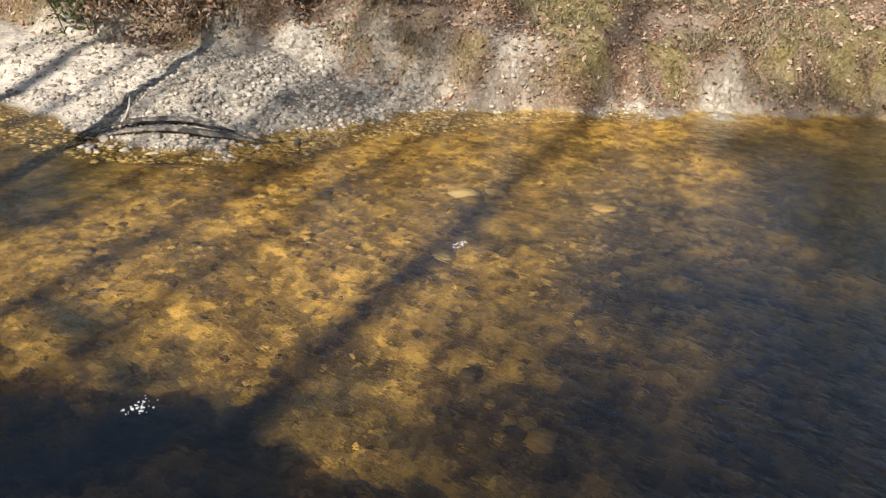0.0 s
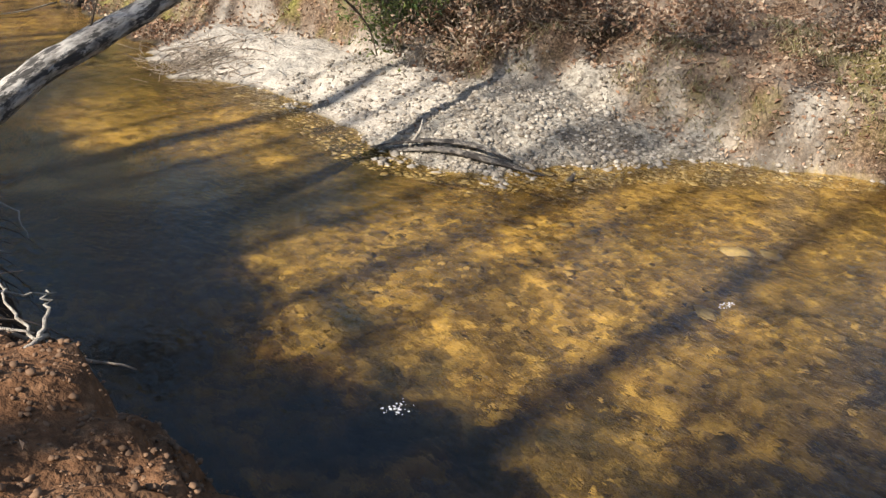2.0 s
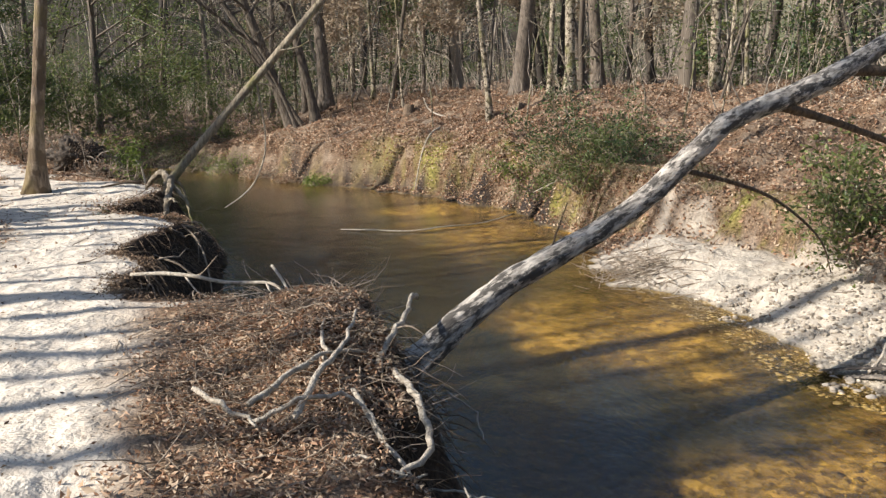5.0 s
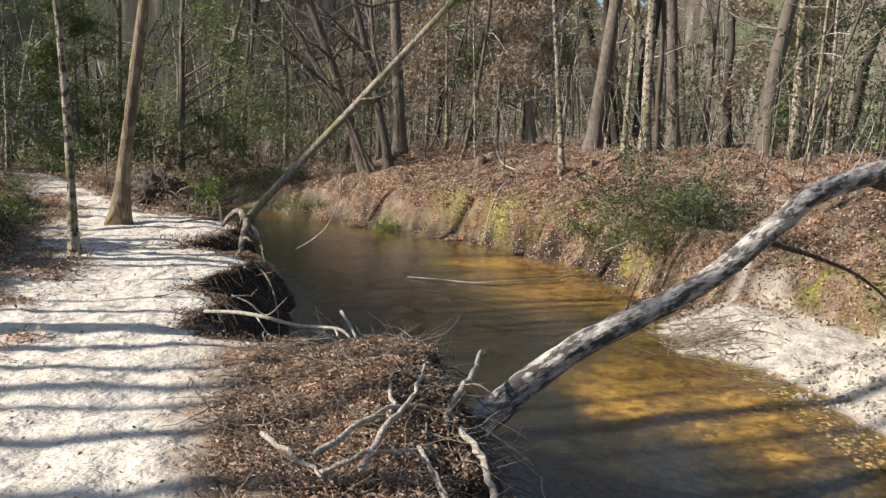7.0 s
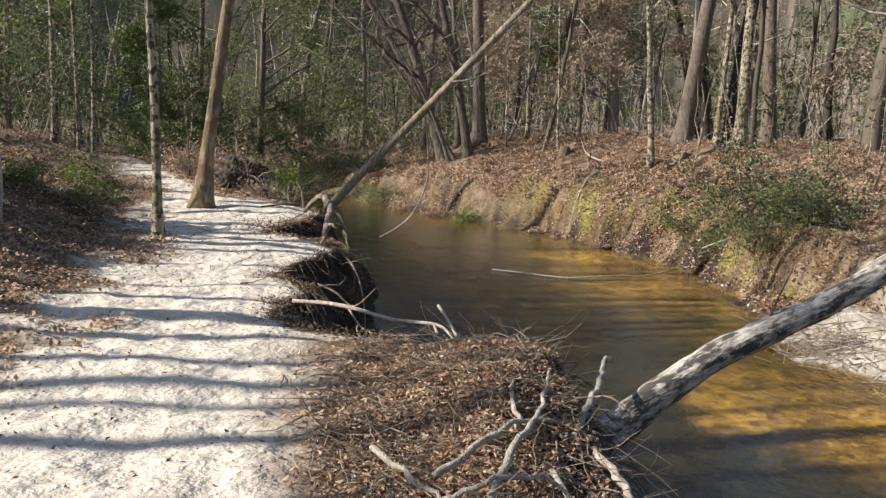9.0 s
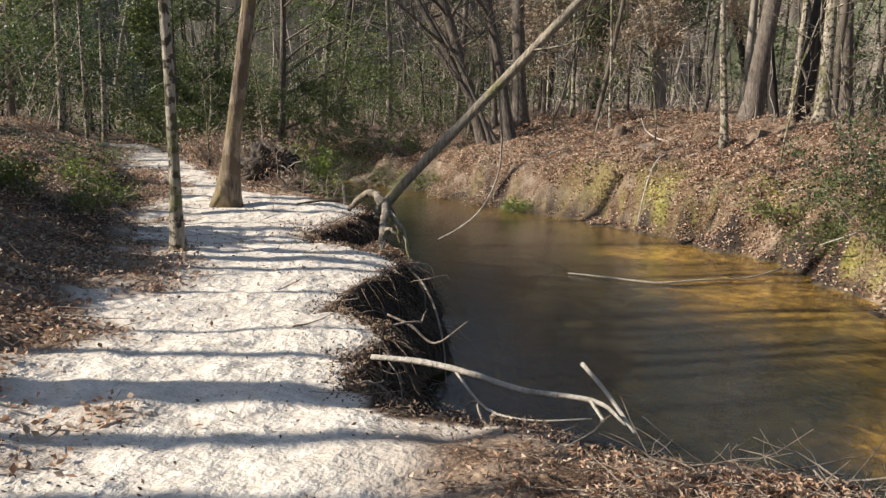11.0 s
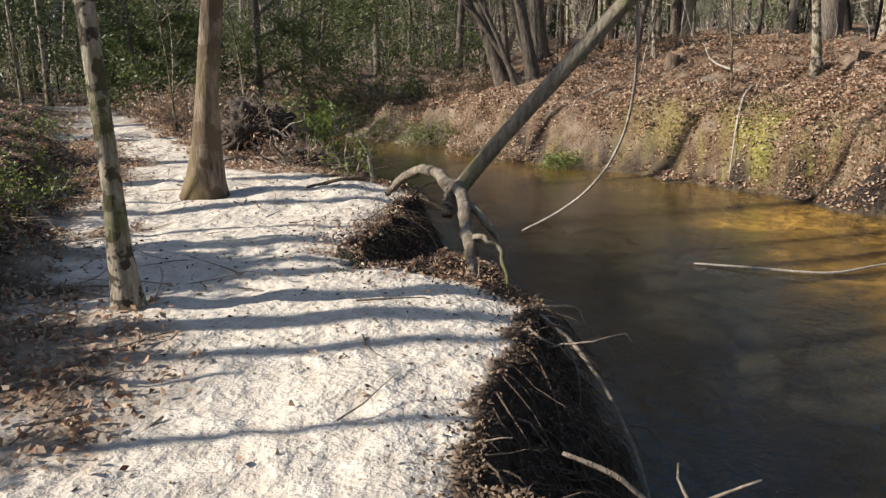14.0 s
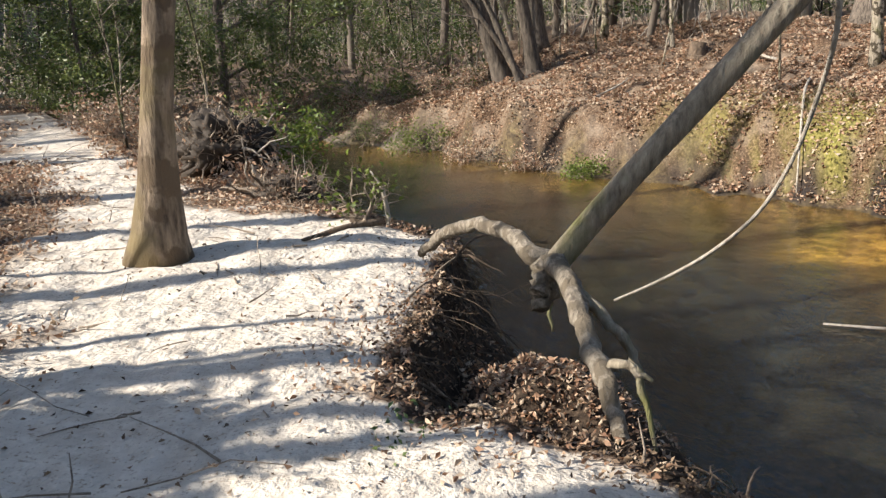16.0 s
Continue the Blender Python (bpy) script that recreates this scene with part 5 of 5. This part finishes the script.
x, y = scatter(26000, 3.2, 8.6, 3.4, 9.6)
zs = zones(x, y, ground_z(x, y))
keep = rng.uniform(0, 1, len(x)) < zs["gravel"] * 0.9
s = Soup()
pebbles(s, x[keep], y[keep], 0.010, 0.045)
tagged(part("gravel", s, M_STONE), "pale grey river gravel on the bar", "gravel", kind="stuff")
x, y = scatter(9000, 0.3, 9.5, -0.5, 8.5)
z = ground_z(x, y)
df = side_distance(x, y, SHORE, -1)
keep = (zones(x, y, z)["silt_and_shade"] < 0.3) & (z < WATER - 0.02) & (z > WATER - 0.5) & (df > -6) & (rng.uniform(0, 1, len(x)) < 0.8 * smooth(8.5, 6.0, y))
s = Soup()
pebbles(s, x[keep], y[keep], 0.015, 0.065, 0.5, 0.32)
tagged(part("creek_bed_stones", s, M_BEDSTONE), "amber-stained stones and pebbles under the creek water", "stones", kind="stuff")


def stone_mesh(k):
    b = bmesh.new()
    bmesh.ops.create_icosphere(b, subdivisions=2, radius=1)
    for v in b.verts:
        v.co *= 1 + 0.35 * noise.noise(v.co * 1.3 + Vector((k * 7.3, 0, 0)))
        v.co.z *= 0.6
    m = bpy.data.meshes.new("stone")
    b.to_mesh(m)
    b.free()
    m.polygons.foreach_set("use_smooth", [True] * len(m.polygons))
    m.materials.append(M_STONE)
    return m


STONES = [stone_mesh(k) for k in range(5)]
BED_STONES = [stone_mesh(k + 5) for k in range(5)]
for m in BED_STONES:
    m.materials[0] = M_BEDSTONE


def stone(x, y, r, label, rise=0.25, kinds=STONES):
    ob = new("stone", kinds[rng.integers(5)])
    ob.matrix_world = Matrix.LocRotScale((x, y, gz(x, y) + r * rise), Euler((rng.normal(0, 0.2), rng.normal(0, 0.2), rng.uniform(0, 6.28))), (r, r * rng.uniform(0.7, 1), r * rng.uniform(0.7, 1.1)))
    return tagged(ob, label, "stone", "stones")


stone(4.3, 4.7, 0.07, "pale stone standing out of the shallow water")
stone(5.27, 3.76, 0.13, "large yellowish stone at the water surface")
stone(4.28, 3.2, 0.1, "grey stone breaking the surface of the riffle")
stone(5.48, 3.6, 0.1, "dark wet stone at the water surface")
for _ in range(45):
    t = rng.uniform(0, 1)
    k = rng.integers(4, 9)
    a, b2 = np.array(SHORE[k]), np.array(SHORE[k + 1])
    p = a + (b2 - a) * t + rng.normal(0, 0.22, 2)
    stone(p[0], p[1], rng.uniform(0.022, 0.055), "pale rounded stone at the edge of the gravel bar")
for _ in range(16):
    x, y = rng.uniform(3.0, 7.2), rng.uniform(1.4, 4.4)
    stone(x, y, rng.uniform(0.05, 0.11), "brown stone lying in the riffle", 0.05, BED_STONES)

# ---- dead leaves ----
s = Soup()
for n, box, chance, size in ((120000, (-9.5, -3.0, 2.5, 20), 0.6, 0.043), (180000, (1.0, 14, 1.5, 27), 0.6, 0.064), (110000, (-9, 4, 17.5, 31), 0.75, 0.065), (70000, (-1, 5.5, 11.5, 24), 0.8, 0.06), (40000, (-24, -8, 8, 34), 0.5, 0.085)):
    x, y = scatter(n, *box)
    z = ground_z(x, y)
    zn = zones(x, y, z)
    keep = (rng.uniform(0, 1, n) < np.maximum(zn["litter"] * chance * (1 - 0.65 * zn["moss"]), 0.003 * (zn["litter"] < 0.3))) & (z > WATER + 0.02)
    x, y, z = x[keep], y[keep], z[keep]
    s.leaves(np.stack([x, y, z + rng.uniform(0.0, 0.045, len(x))], 1), size, up=0.6, narrow=0.6)
tagged(part("leaf_litter", s, M_LITTER), "brown dead leaves strewn over banks and path edges", "leaf litter", kind="stuff")
s = Soup()
for n, box in ((1500, (-9.5, -4.5, 4, 20)), (1600, (1, 12, 2.5, 26)), (70, (-4.6, -2.6, 2, 14))):
    x, y = scatter(n, *box)
    z = ground_z(x, y)
    zn = zones(x, y, z)
    keep = ((zn["litter"] > 0.4) | (rng.uniform(0, 1, n) < 0.25)) & (z > WATER + 0.05)
    for px, py, pz in zip(x[keep], y[keep], z[keep]):
        a = rng.uniform(0, 2 * math.pi)
        s.tube(wander((px, py, pz + 0.015), (math.cos(a), math.sin(a), rng.normal(0.03, 0.12)), rng.uniform(0.08, 0.6), 3, 0.15), [rng.uniform(0.003, 0.009), 0.002], 4, caps=False)
tagged(part("fallen_twigs", s, M_TWIG), "small fallen twigs on the ground", "twigs", kind="stuff")
# moss and grass tufts on the far bank
s = Soup()
x, y = scatter(90000, 0.5, 9, 4, 23)
z = ground_z(x, y)
zn = zones(x, y, z)
keep = (rng.uniform(0, 1, len(x)) < zn["moss"]) & (z > WATER + 0.03)
s.leaves(np.stack([x[keep], y[keep], z[keep] + rng.uniform(0, 0.03, keep.sum())], 1), 0.045, up=0.1, narrow=0.3)
M_MOSS = leaf_material("moss_tufts", [(0.14, 0.15, 0.03), (0.30, 0.28, 0.06), (0.44, 0.38, 0.14), (0.20, 0.17, 0.05)], 0.2, 0.9)
tagged(part("moss", s, M_MOSS), "yellow-green moss and grass on the bank face", "moss", kind="stuff")

# straw and grass blades hanging over the far bank's edge
x, y = scatter(140000, 0.0, 11, 1.5, 24)
z = ground_z(x, y)
db = side_distance(x, y, FOOT, -1)
keep = (db > 0.0) & (db < 1.3 + 1.2 * (y < 9)) & (z > WATER + 0.08) & (fbm(x, y, 0.7, 3, 95) > 0.0)
p = np.stack([x[keep], y[keep], z[keep]], 1)
p = p[rng.permutation(len(p))[:26000]]
a, reach = rng.uniform(0, 2 * math.pi, len(p)), rng.uniform(0.05, 0.16, len(p))
way = np.stack([np.cos(a) - 0.7, np.sin(a) - 0.3, np.zeros(len(p))], 1) * reach[:, None]
side = np.stack([-np.sin(a), np.cos(a), np.zeros(len(p))], 1) * 0.005
rise = np.array([0, 0, 1.0]) * reach[:, None]
verts = np.stack([p - side, p + side, p + way * 0.55 + rise * 0.55 + side, p + way * 0.55 + rise * 0.55 - side, p + way * 1.2 + rise * 0.1], 1).reshape(-1, 3)
q = np.arange(len(p))[:, None] * 5
s = Soup()
s.add(verts, np.concatenate([q + [0, 1, 2], q + [0, 2, 3], q + [3, 2, 4]]))
M_STRAW = leaf_material("straw_blades", [(0.16, 0.15, 0.05), (0.40, 0.33, 0.17), (0.58, 0.48, 0.30), (0.26, 0.25, 0.08)], 0.3, 0.8)
tagged(part("bank_grass", s, M_STRAW), "pale straw and olive grass blades on the far bank edge", "grass", kind="stuff")

# crumbs of clay on the bank block
s = Soup()
x, y = scatter(3600, -0.5, 0.95, 0.6, 3.3)
keep = (side_distance(x, y, LIP, -1) < 0.35) & (side_distance(x, y, LIP, -1) > -0.75)
pebbles(s, x[keep], y[keep], 0.005, 0.022, 0.4, 0.6)
tagged(part("clay_crumbs", s, M_CLAY), "crumbling red-brown clay on the bank block", "clay", kind="stuff")
s = Soup()
x, y = scatter(1400, -1.6, 0.3, 1.2, 3.7)
keep = (side_distance(x, y, LIP, -1) < -0.02) & (rng.uniform(0, 1, len(x)) < smooth(0.2, -0.9, x))
s.leaves(np.stack([x[keep], y[keep], ground_z(x[keep], y[keep]) + rng.uniform(0, 0.03, keep.sum())], 1), 0.05, up=0.6)
tagged(part("leaf_drift", s, M_LITTER), "dead leaves on the clay bank", "leaf litter", kind="stuff")

# dark leaf bits and chips trodden into the sand
s = Soup()
x, y = scatter(9000, -8.5, -0.8, -1, 20)
z = ground_z(x, y)
zn = zones(x, y, z)
keep = (zn["litter"] < 0.5) & (side_distance(x, y, LIP, -1) < 0) & (fbm(x, y, 1.2, 3, 91) > -0.1)
s.leaves(np.stack([x[keep], y[keep], z[keep] + 0.006], 1), 0.028, up=0.9, narrow=0.45)
tagged(part("leaf_bits", s, M_CHIPS), "small dark leaf bits trodden into the sand path", "leaf litter", kind="stuff")

# foam where the riffle breaks
for fx, fy, fr in FOAM:
    s = Soup()
    for _ in range(36):
        r = rng.uniform(0.002, 0.008)
        px, py = fx + rng.normal(0, fr), fy + rng.normal(0, fr * 0.45)
        s.add(ICO_V * np.array([r, r, r * 0.5]) + np.array([px, py, WATER + 0.002]), ICO_F)
    tagged(part("foam", s, M_FOAM), "small patch of white foam on the riffle", "foam", kind="stuff")
